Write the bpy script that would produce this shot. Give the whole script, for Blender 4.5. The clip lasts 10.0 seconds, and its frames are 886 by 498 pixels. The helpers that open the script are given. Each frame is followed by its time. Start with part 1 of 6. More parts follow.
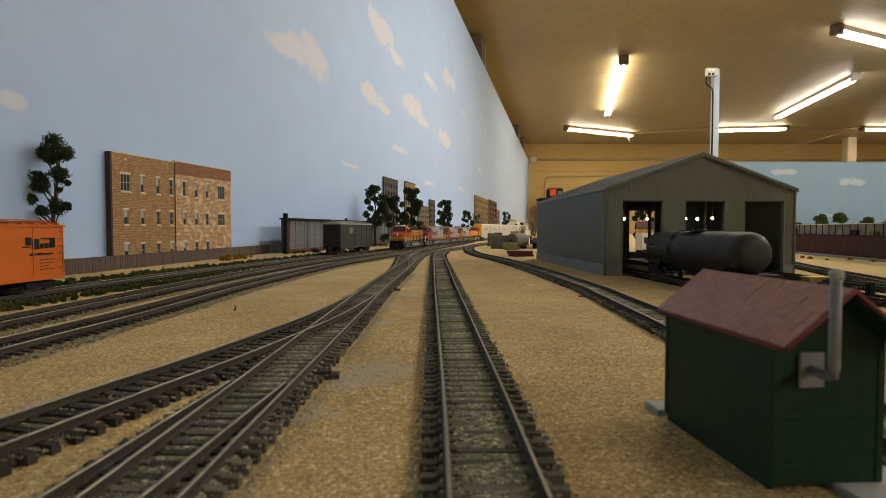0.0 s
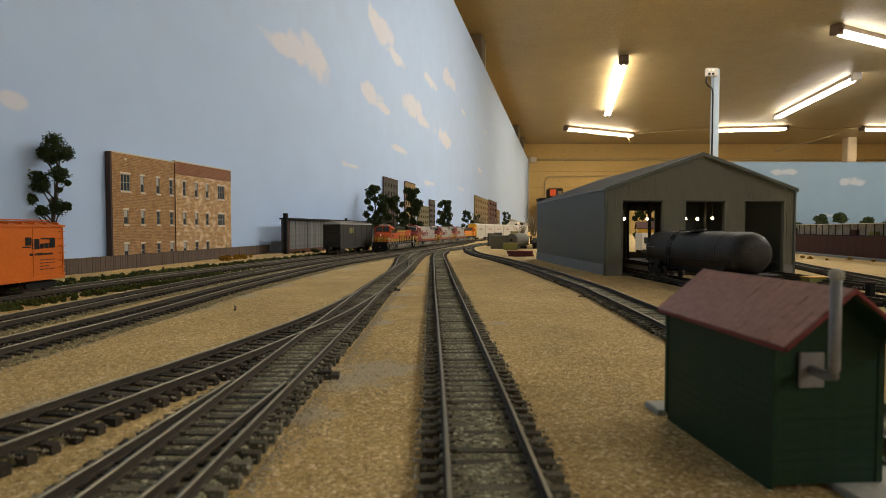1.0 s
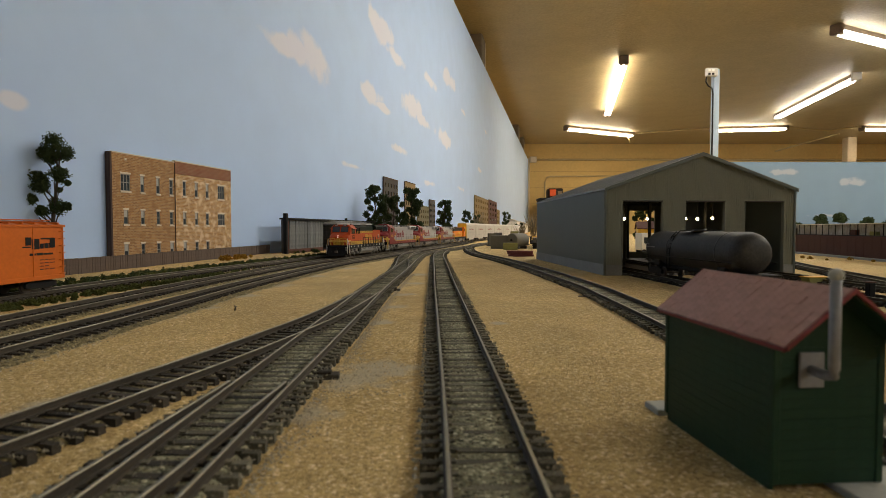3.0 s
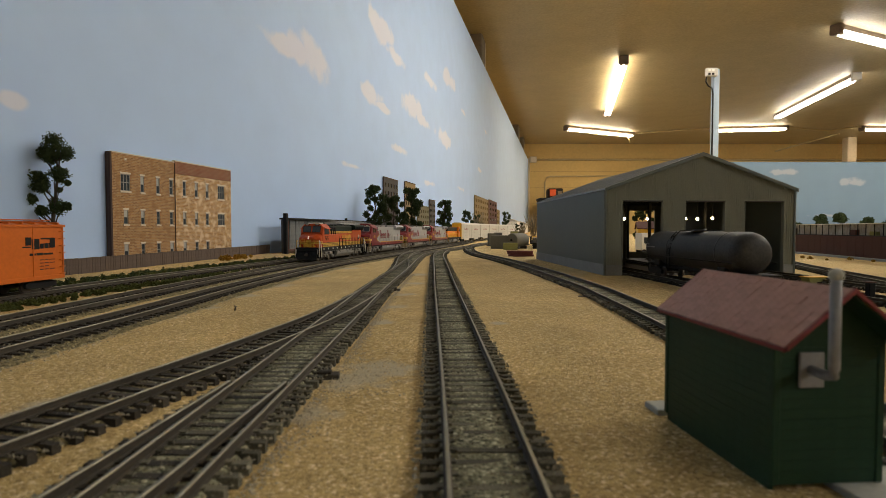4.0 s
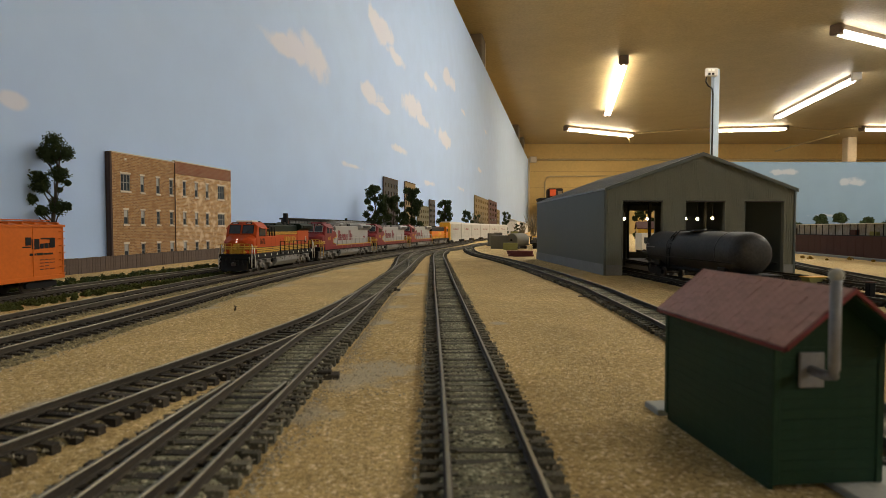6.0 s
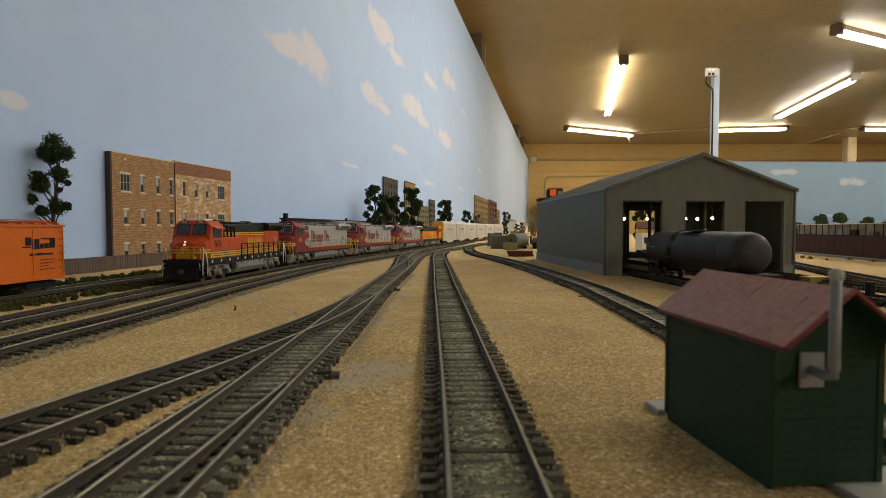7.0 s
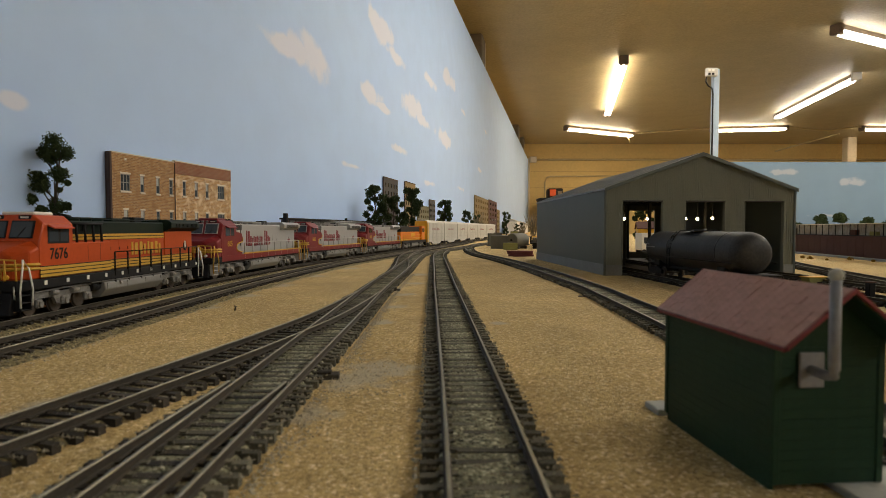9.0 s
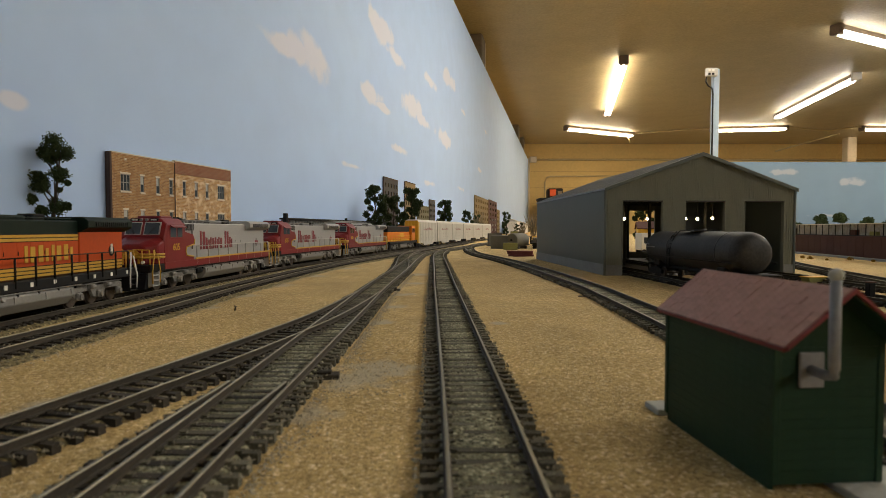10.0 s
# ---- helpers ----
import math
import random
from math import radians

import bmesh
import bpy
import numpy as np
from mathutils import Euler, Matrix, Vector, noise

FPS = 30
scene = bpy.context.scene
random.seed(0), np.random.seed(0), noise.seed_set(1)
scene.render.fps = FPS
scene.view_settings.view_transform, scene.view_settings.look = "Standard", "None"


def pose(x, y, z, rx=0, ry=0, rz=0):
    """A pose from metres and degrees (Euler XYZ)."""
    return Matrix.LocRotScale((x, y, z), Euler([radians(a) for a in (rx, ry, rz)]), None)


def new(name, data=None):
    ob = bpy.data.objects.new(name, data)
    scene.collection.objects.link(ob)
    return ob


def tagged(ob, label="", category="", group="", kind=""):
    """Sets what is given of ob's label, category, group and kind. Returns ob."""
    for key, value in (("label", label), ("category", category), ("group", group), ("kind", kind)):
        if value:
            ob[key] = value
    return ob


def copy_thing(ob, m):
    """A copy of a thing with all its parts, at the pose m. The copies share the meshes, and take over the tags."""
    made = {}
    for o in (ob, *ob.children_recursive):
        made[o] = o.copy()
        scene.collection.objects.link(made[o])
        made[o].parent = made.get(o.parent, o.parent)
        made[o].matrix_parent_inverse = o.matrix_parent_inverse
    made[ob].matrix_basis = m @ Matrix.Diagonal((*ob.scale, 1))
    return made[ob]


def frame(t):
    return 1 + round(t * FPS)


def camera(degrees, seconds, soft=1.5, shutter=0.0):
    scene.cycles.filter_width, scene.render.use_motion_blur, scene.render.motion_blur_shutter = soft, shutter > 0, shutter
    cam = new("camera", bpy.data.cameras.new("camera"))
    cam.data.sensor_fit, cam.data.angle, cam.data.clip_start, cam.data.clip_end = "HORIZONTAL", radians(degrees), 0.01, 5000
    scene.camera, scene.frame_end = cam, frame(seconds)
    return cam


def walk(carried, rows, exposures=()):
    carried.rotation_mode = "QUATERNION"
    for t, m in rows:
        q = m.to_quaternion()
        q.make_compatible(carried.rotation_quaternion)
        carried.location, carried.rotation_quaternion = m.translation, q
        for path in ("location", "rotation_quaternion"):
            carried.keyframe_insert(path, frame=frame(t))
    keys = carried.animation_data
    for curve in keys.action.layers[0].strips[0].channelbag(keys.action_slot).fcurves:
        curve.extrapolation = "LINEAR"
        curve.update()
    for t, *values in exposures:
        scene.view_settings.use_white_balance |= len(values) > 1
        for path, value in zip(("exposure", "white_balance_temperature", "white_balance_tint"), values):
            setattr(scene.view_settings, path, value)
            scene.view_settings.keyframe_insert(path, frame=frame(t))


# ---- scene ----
K = 1 / 87.1          # model scale of the railway
RAIL = 0.0045         # railhead above the yard surface
EYE = (0.0, 0.0, 0.0505)
cam = camera(77.32, 10.0, soft=0.72)
cam.data.dof.use_dof, cam.data.dof.focus_distance, cam.data.dof.aperture_fstop = True, 1.0, 36
walk(cam, [(0.0, pose(*EYE, 87.95, 0, 0)), (10.0, pose(*EYE, 87.95, 0, 0))], exposures=[(0.0, 0.0), (10.0, 0.0)])

# ---------------------------------------------------------------- light
world = bpy.data.worlds.new("room_dusk")
world.use_nodes = True
world.node_tree.nodes["Background"].inputs[0].default_value = (0.5, 0.45, 0.38, 1)
world.node_tree.nodes["Background"].inputs[1].default_value = 0.02
scene.world = world
scene.view_settings.exposure = 0.0

COOL, WARM, NEUTRAL = (0.98, 0.965, 0.885), (1.0, 0.74, 0.46), (1.0, 0.93, 0.82)
CEIL = 1.64
# ceiling fixtures: start, end, colour, watts
FIXTURES = [
    ((1.655, 5.13), (2.20, 7.48), WARM, 11),
    ((4.19, 5.67), (4.59, 7.67), NEUTRAL, 19),
    ((3.05, 4.35), (5.20, 5.35), NEUTRAL, 19),
    ((1.88, 8.53), (3.11, 9.15), WARM, 10),
    ((4.17, 8.68), (5.26, 8.53), WARM, 10),
    ((6.44, 8.58), (7.60, 8.65), WARM, 10),
    ((0.85, 1.30), (1.30, 3.45), NEUTRAL, 12),
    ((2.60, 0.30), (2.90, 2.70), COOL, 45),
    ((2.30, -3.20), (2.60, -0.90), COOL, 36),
]


# ---------------------------------------------------------------- materials
def mat(name, color, rough=0.6, metal=0.0, vary=0.18, scale=60.0, bump=0.0, bump_scale=None, second=None, spec=0.5, rand=0.0):
    """A surface with colour variation at two scales and fine relief."""
    m = bpy.data.materials.new(name)
    m.use_nodes = True
    nt = m.node_tree
    b = nt.nodes["Principled BSDF"]
    b.inputs["Roughness"].default_value = rough
    b.inputs["Metallic"].default_value = metal
    b.inputs["Specular IOR Level"].default_value = spec
    tc = nt.nodes.new("ShaderNodeTexCoord")
    n1 = nt.nodes.new("ShaderNodeTexNoise")
    n1.inputs["Scale"].default_value = scale
    n1.inputs["Detail"].default_value = 6
    n1.inputs["Roughness"].default_value = 0.65
    n2 = nt.nodes.new("ShaderNodeTexNoise")
    n2.inputs["Scale"].default_value = scale * 9
    n2.inputs["Detail"].default_value = 3
    nt.links.new(tc.outputs["Object"], n1.inputs["Vector"])
    nt.links.new(tc.outputs["Object"], n2.inputs["Vector"])
    add = nt.nodes.new("ShaderNodeMath")
    add.operation = "MULTIPLY_ADD"
    add.inputs[1].default_value = 0.55
    nt.links.new(n2.outputs["Fac"], add.inputs[0])
    half = nt.nodes.new("ShaderNodeMath")
    half.operation = "MULTIPLY"
    half.inputs[1].default_value = 0.45
    nt.links.new(n1.outputs["Fac"], half.inputs[0])
    nt.links.new(half.outputs[0], add.inputs[2])
    ramp = nt.nodes.new("ShaderNodeValToRGB")
    lo, hi = ramp.color_ramp.elements
    lo.position, hi.position = 0.3, 0.7
    dark = second if second else tuple(c * (1 - vary) for c in color)
    lite = color if second else tuple(min(1, c * (1 + vary)) for c in color)
    lo.color, hi.color = (*dark, 1), (*lite, 1)
    nt.links.new(add.outputs[0], ramp.inputs["Fac"])
    out = ramp.outputs["Color"]
    if rand:
        info = nt.nodes.new("ShaderNodeObjectInfo")
        hsv = nt.nodes.new("ShaderNodeHueSaturation")
        rng = nt.nodes.new("ShaderNodeMapRange")
        rng.inputs["To Min"].default_value, rng.inputs["To Max"].default_value = 1 - rand, 1 + rand
        nt.links.new(info.outputs["Random"], rng.inputs["Value"])
        nt.links.new(rng.outputs[0], hsv.inputs["Value"])
        nt.links.new(out, hsv.inputs["Color"])
        out = hsv.outputs["Color"]
    nt.links.new(out, b.inputs["Base Color"])
    if bump:
        bp = nt.nodes.new("ShaderNodeBump")
        bp.inputs["Strength"].default_value = min(1.0, bump)
        bp.inputs["Distance"].default_value = 0.5 / (bump_scale or scale * 9)
        n3 = nt.nodes.new("ShaderNodeTexNoise")
        n3.inputs["Scale"].default_value = bump_scale or scale * 9
        n3.inputs["Detail"].default_value = 4
        nt.links.new(tc.outputs["Object"], n3.inputs["Vector"])
        nt.links.new(n3.outputs["Fac"], bp.inputs["Height"])
        nt.links.new(bp.outputs[0], b.inputs["Normal"])
    return m


def glow(name, color, strength):
    m = bpy.data.materials.new(name)
    m.use_nodes = True
    b = m.node_tree.nodes["Principled BSDF"]
    b.inputs["Base Color"].default_value = (*color, 1)
    b.inputs["Emission Color"].default_value = (*color, 1)
    b.inputs["Emission Strength"].default_value = strength
    return m


def glass(name, color=(0.05, 0.06, 0.07)):
    m = bpy.data.materials.new(name)
    m.use_nodes = True
    b = m.node_tree.nodes["Principled BSDF"]
    b.inputs["Base Color"].default_value = (*color, 1)
    b.inputs["Roughness"].default_value = 0.06
    return m




def granular(name, dark, mid, pale, cell, depth, patches=(), patch_color=(0.5, 0.46, 0.36), blotch=14.0):
    """Loose grains: every cell its own shade, rounded relief, slow blotches and pale spilled patches (x, y, radius)."""
    m = bpy.data.materials.new(name)
    m.use_nodes = True
    nt = m.node_tree
    b = nt.nodes["Principled BSDF"]
    b.inputs["Roughness"].default_value, b.inputs["Specular IOR Level"].default_value = 0.95, 0.12
    tc = nt.nodes.new("ShaderNodeTexCoord")
    vo = nt.nodes.new("ShaderNodeTexVoronoi")
    vo.inputs["Scale"].default_value = 1 / cell
    nt.links.new(tc.outputs["Object"], vo.inputs["Vector"])
    sep = nt.nodes.new("ShaderNodeSeparateColor")
    nt.links.new(vo.outputs["Color"], sep.inputs[0])
    ramp = nt.nodes.new("ShaderNodeValToRGB")
    lo, hi = ramp.color_ramp.elements
    lo.position, hi.position = 0.0, 1.0
    lo.color, hi.color = (*dark, 1), (*pale, 1)
    for pos, col in ((0.18, tuple((p + q) / 2 for p, q in zip(dark, mid))), (0.45, mid), (0.8, tuple(c * 1.12 for c in mid))):
        e = ramp.color_ramp.elements.new(pos)
        e.color = (*col, 1)
    nt.links.new(sep.outputs[0], ramp.inputs["Fac"])
    nz = nt.nodes.new("ShaderNodeTexNoise")
    nz.inputs["Scale"].default_value, nz.inputs["Detail"].default_value, nz.inputs["Roughness"].default_value = blotch, 7, 0.7
    nt.links.new(tc.outputs["Object"], nz.inputs["Vector"])
    rng = nt.nodes.new("ShaderNodeMapRange")
    rng.inputs["From Min"].default_value, rng.inputs["From Max"].default_value = 0.3, 0.7
    rng.inputs["To Min"].default_value, rng.inputs["To Max"].default_value = 0.78, 1.2
    nt.links.new(nz.outputs["Fac"], rng.inputs["Value"])
    hsv = nt.nodes.new("ShaderNodeHueSaturation")
    nt.links.new(rng.outputs[0], hsv.inputs["Value"])
    nt.links.new(ramp.outputs["Color"], hsv.inputs["Color"])
    out = hsv.outputs["Color"]
    best = None
    for x, y, r in patches:
        sub = nt.nodes.new("ShaderNodeVectorMath")
        sub.operation = "SUBTRACT"
        sub.inputs[1].default_value = (x, y, 0)
        ln = nt.nodes.new("ShaderNodeVectorMath")
        ln.operation = "LENGTH"
        sc = nt.nodes.new("ShaderNodeMath")
        sc.operation = "MULTIPLY_ADD"
        sc.inputs[1].default_value, sc.inputs[2].default_value = -1 / r, 1.0
        nt.links.new(tc.outputs["Object"], sub.inputs[0])
        nt.links.new(sub.outputs[0], ln.inputs[0])
        nt.links.new(ln.outputs["Value"], sc.inputs[0])
        if best is None:
            best = sc.outputs[0]
        else:
            mx = nt.nodes.new("ShaderNodeMath")
            mx.operation = "MAXIMUM"
            nt.links.new(best, mx.inputs[0])
            nt.links.new(sc.outputs[0], mx.inputs[1])
            best = mx.outputs[0]
    if best is not None:
        n2 = nt.nodes.new("ShaderNodeTexNoise")
        n2.inputs["Scale"].default_value, n2.inputs["Detail"].default_value = 110, 7
        nt.links.new(tc.outputs["Object"], n2.inputs["Vector"])
        wob = nt.nodes.new("ShaderNodeMath")
        wob.operation = "MULTIPLY_ADD"
        wob.inputs[1].default_value = 1.6
        nt.links.new(n2.outputs["Fac"], wob.inputs[0])
        nt.links.new(best, wob.inputs[2])
        r2 = nt.nodes.new("ShaderNodeMapRange")
        r2.inputs["From Min"].default_value, r2.inputs["From Max"].default_value = 0.95, 1.45
        r2.inputs["To Max"].default_value = 0.8
        nt.links.new(wob.outputs[0], r2.inputs["Value"])
        mix = nt.nodes.new("ShaderNodeMix")
        mix.data_type = "RGBA"
        mix.inputs["B"].default_value = (*patch_color, 1)
        nt.links.new(r2.outputs[0], mix.inputs["Factor"])
        nt.links.new(out, mix.inputs["A"])
        out = mix.outputs["Result"]
    nt.links.new(out, b.inputs["Base Color"])
    inv = nt.nodes.new("ShaderNodeMath")
    inv.operation = "MULTIPLY_ADD"
    inv.inputs[1].default_value, inv.inputs[2].default_value = -1.0, 1.0
    nt.links.new(vo.outputs["Distance"], inv.inputs[0])
    bp = nt.nodes.new("ShaderNodeBump")
    bp.inputs["Strength"].default_value, bp.inputs["Distance"].default_value = depth, cell * 0.45
    nt.links.new(inv.outputs[0], bp.inputs["Height"])
    nt.links.new(bp.outputs[0], b.inputs["Normal"])
    return m


# pale dust and gravel spilled beside the turnouts
SPILLS = [(-.030, .188, .020), (-.022, .200, .020), (-.036, .150, .010), (-.034, .30, .012), (-.033, .36, .013), (-.031, .43, .014), (-.029, .52, .018), (-.026, .62, .02),
          (-.112, .155, .016), (-.165, .32, .014), (-.158, .36, .016), (-.153, .42, .018), (-.150, .50, .02), (-.138, .60, .02), (-.122, .72, .022), (.030, .30, .009), (.0, .17, .006)]
SAND = granular("tan_sand", (0.27, 0.185, 0.075), (0.535, 0.385, 0.166), (0.90, 0.74, 0.46), .0007, 0.65, SPILLS, (0.46, 0.41, 0.30))
GRAIN = mat("sand_grains", (0.78, 0.62, 0.36), 0.95, second=(0.50, 0.36, 0.16), scale=900, spec=0.15)
BALLAST = granular("dark_ballast", (0.040, 0.034, 0.020), (0.190, 0.156, 0.080), (0.50, 0.41, 0.22), .0009, 0.9, blotch=30.0)
BALLAST_GREY = granular("grey_green_ballast", (0.050, 0.050, 0.033), (0.235, 0.228, 0.150), (0.58, 0.56, 0.40), .0009, 0.9, blotch=30.0)
STONE = mat("ballast_stones", (0.50, 0.45, 0.33), 0.95, second=(0.07, 0.062, 0.045), scale=500, spec=0.2)
TIE = mat("dark_tie_plastic", (0.070, 0.058, 0.044), 0.85, second=(0.022, 0.019, 0.015), scale=210, bump=0.7, rand=0.4, spec=0.25)
TIE_DUSTY = mat("dusty_tie_plastic", (0.175, 0.162, 0.118), 0.9, second=(0.045, 0.042, 0.031), scale=210, bump=0.7, rand=0.45, spec=0.2)
RAILM = mat("rail_steel", (0.27, 0.245, 0.18), 0.45, metal=1.0, vary=0.15, scale=40)
RAILSIDE = mat("rail_web_weathered", (0.040, 0.031, 0.020), 0.7, vary=0.4, scale=120)


# ---------------------------------------------------------------- mesh helpers
def part(name, bm, material, parent=None, label=""):
    me = bpy.data.meshes.new(name)
    bm.to_mesh(me)
    bm.free()
    for m in (material if isinstance(material, (list, tuple)) else (material,)):
        me.materials.append(m)
    ob = new(name, me)
    ob.parent = parent
    if label:
        tagged(ob, label)
    return ob


def shared(name, me, parent, m):
    ob = new(name, me)
    ob.parent = parent
    ob.matrix_basis = m
    return ob


def box(bm, x0, x1, y0, y1, z0, z1, m=None):
    vs = [bm.verts.new((x, y, z)) for x in (x0, x1) for y in (y0, y1) for z in (z0, z1)]
    fs = []
    for q in ((0, 1, 3, 2), (4, 6, 7, 5), (0, 4, 5, 1), (2, 3, 7, 6), (0, 2, 6, 4), (1, 5, 7, 3)):
        fs.append(bm.faces.new([vs[i] for i in q]))
    if m is not None:
        for v in vs:
            v.co = m @ v.co
    return vs


def bevel(bm, w, seg=1):
    bmesh.ops.bevel(bm, geom=list(bm.edges), offset=w, segments=seg, affect="EDGES", profile=0.5, clamp_overlap=True)
    return bm


def bbox(x0, x1, y0, y1, z0, z1, w=0.0003, seg=1):
    bm = bmesh.new()
    box(bm, x0, x1, y0, y1, z0, z1)
    return bevel(bm, w, seg)


def prism(bm, outline, axis, a, b):
    """A closed outline of (u, v) pushed along an axis from a to b."""
    def co(u, v, w):
        return {"x": (w, u, v), "y": (u, w, v), "z": (u, v, w)}[axis]
    lo = [bm.verts.new(co(u, v, a)) for u, v in outline]
    hi = [bm.verts.new(co(u, v, b)) for u, v in outline]
    n = len(outline)
    bm.faces.new(lo[::-1])
    bm.faces.new(hi)
    for i in range(n):
        bm.faces.new((lo[i], lo[(i + 1) % n], hi[(i + 1) % n], hi[i]))
    bmesh.ops.recalc_face_normals(bm, faces=list(bm.faces))
    return bm


def tube(bm, pts, r, seg=8, caps=True):
    """A round bar along points."""
    pts = [Vector(p) for p in pts]
    rings = []
    for i, p in enumerate(pts):
        d = (pts[min(i + 1, len(pts) - 1)] - pts[max(i - 1, 0)]).normalized()
        up = Vector((0, 0, 1)) if abs(d.z) < 0.9 else Vector((1, 0, 0))
        a = d.cross(up).normalized()
        b = a.cross(d)
        rr = r[i] if isinstance(r, (list, tuple)) else r
        rings.append([bm.verts.new(p + rr * (math.cos(t) * a + math.sin(t) * b)) for t in [2 * math.pi * k / seg for k in range(seg)]])
    for r0, r1 in zip(rings, rings[1:]):
        for k in range(seg):
            f = bm.faces.new((r0[k], r0[(k + 1) % seg], r1[(k + 1) % seg], r1[k]))
            f.smooth = True
    if caps:
        bm.faces.new(rings[0][::-1])
        bm.faces.new(rings[-1])
    return bm


def thing(name, m, label, category, group="", kind=""):
    ob = new(name)
    ob.empty_display_size = 0.01
    ob.matrix_basis = m
    return tagged(ob, label, category, group, kind)


def spline(points, step=0.004):
    """A smooth line through the points, in even steps."""
    P = np.array(points, float)
    E = np.vstack([2 * P[0] - P[1], P, 2 * P[-1] - P[-2]])
    Q = []
    for i in range(1, len(E) - 2):
        p0, p1, p2, p3 = E[i - 1:i + 3]
        t1 = np.linalg.norm(p1 - p0) ** 0.5
        t2 = t1 + np.linalg.norm(p2 - p1) ** 0.5
        t3 = t2 + np.linalg.norm(p3 - p2) ** 0.5
        for t in np.linspace(t1, t2, 40, endpoint=False):
            a1 = (t1 - t) / t1 * p0 + t / t1 * p1
            a2 = (t2 - t) / (t2 - t1) * p1 + (t - t1) / (t2 - t1) * p2
            a3 = (t3 - t) / (t3 - t2) * p2 + (t - t2) / (t3 - t2) * p3
            b1 = (t2 - t) / t2 * a1 + t / t2 * a2
            b2 = (t3 - t) / (t3 - t1) * a2 + (t - t1) / (t3 - t1) * a3
            Q.append((t2 - t) / (t2 - t1) * b1 + (t - t1) / (t2 - t1) * b2)
    Q.append(P[-1])
    Q = np.array(Q)
    S = np.r_[0, np.cumsum(np.linalg.norm(np.diff(Q, axis=0), axis=1))]
    s = np.arange(0, S[-1], step)
    return np.c_[np.interp(s, S, Q[:, 0]), np.interp(s, S, Q[:, 1])], s


# ---------------------------------------------------------------- plan
WALL_X0, WALL_K = -0.617, 0.2122     # backdrop: x = X0 + K * y
WALL_TOP, FAR_Y = 1.352, 10.4
HOUSE = pose(0.1756, 0.6025, 0, 0, 0, 3.0)
HOUSE_DOORS = (0.042, 0.112, 0.179)

MAIN = [(-.2285, -1.5), (-.2285, .2), (-.2275, .32), (-.2245, .42), (-.219, .52), (-.2095, .64), (-.196, .76), (-.169, .90),
        (-.142, 1.037), (.0, 1.706), (.106, 2.205), (.195, 2.55), (.31, 2.92), (.45, 3.32), (.62, 3.75), (.83, 4.2), (1.08, 4.65)]


def house_line(u):
    a, b = HOUSE @ Vector((u, 0.30, 0)), HOUSE @ Vector((u, -0.62, 0))
    return [(a.x, a.y), ((a.x + b.x) / 2, (a.y + b.y) / 2), (b.x, b.y)]


TRACKS = [
    ("main line track", MAIN, -0.6, 4.6),
    ("yard track beside the main line", [(-.18, -.6), (-.18, .1), (-.1795, .225), (-.1757, .30), (-.175, .35), (-.1745, .44), (-.1665, .57), (-.1465, .77), (-.121, .90), (-.0943, 1.04), (-.06, 1.21), (.04, 1.73), (.107, 2.12)], -.5, 2.1),
    ("weed-grown siding track", [(-.315, -.6), (-.315, .2), (-.309, .37), (-.304, .43), (-.287, .57), (-.270, .66), (-.243, .80), (-.223, .9), (-.18, 1.1), (-.127, 1.35), (-.06, 1.7)], -.5, 1.65),
    ("turnout leg", [(-.15, -.2), (-.128, -.02), (-.1125, .08), (-.1, .132), (-.0935, .160), (-.0862, .1868), (-.0795, .2155), (-.0655, .29), (-.0585, .36), (-.0556, .42), (-.0545, .50)], -.15, .415),
    ("near turnout leg", [(-.085, -.2), (-.0715, -.05), (-.066, .03), (-.0611, .0934), (-.0585, .136), (-.0565, .166), (-.055, .21)], -.15, .17),
    ("yard ladder track", [(-.0545, -.3), (-.0545, .1), (-.0545, .3), (-.0545, .46), (-.0505, .65), (-.0485, .88), (-.043, 1.05), (-.02, 1.18), (.008, 1.285), (.05, 1.45), (.12, 1.75), (.2, 2.1), (.30, 2.5)], -.2, 2.45),
    ("crossover track", [(-.0515, .55), (-.0508, .62), (-.0525, .70), (-.0580, .8), (-.0665, .95), (-.066, 1.08), (-.054, 1.24)], .645, 1.2),
    ("centre yard track", [(.011, -.2), (.0104, .04), (.0098, .0936), (.0089, .152), (.0071, .231), (.0053, .312), (.0014, .4785), (-.0017, .6525), (-.0078, 1.0242), (-.003, 1.15), (.008, 1.285)], -.15, 1.2),
    ("curving yard track", [(.06, -.15), (.10, .05), (.112, .2), (.117, .29), (.1205, .39), (.1222, .445), (.1195, .53), (.1135, .655), (.097, .85), (.066, 1.09), (.062, 1.3), (.075, 1.55), (.12, 1.80), (.2, 2.13)], -.1, 1.9),
    ("engine house track", house_line(HOUSE_DOORS[0]), -.02, .9),
    ("engine house track", house_line(HOUSE_DOORS[1]), -.02, .9),
    ("engine house track", house_line(HOUSE_DOORS[2]), -.02, .9),
    ("outer yard track", [(.74, 1.5), (.58, .98), (.485, .764), (.406, .506), (.35, .33), (.30, .1)], .1, 1.45),
]

# ---------------------------------------------------------------- ground
def in_board(x, y):
    return (y < 3.7 and x < 3.6) or (x < WALL_X0 + WALL_K * y + 1.35)


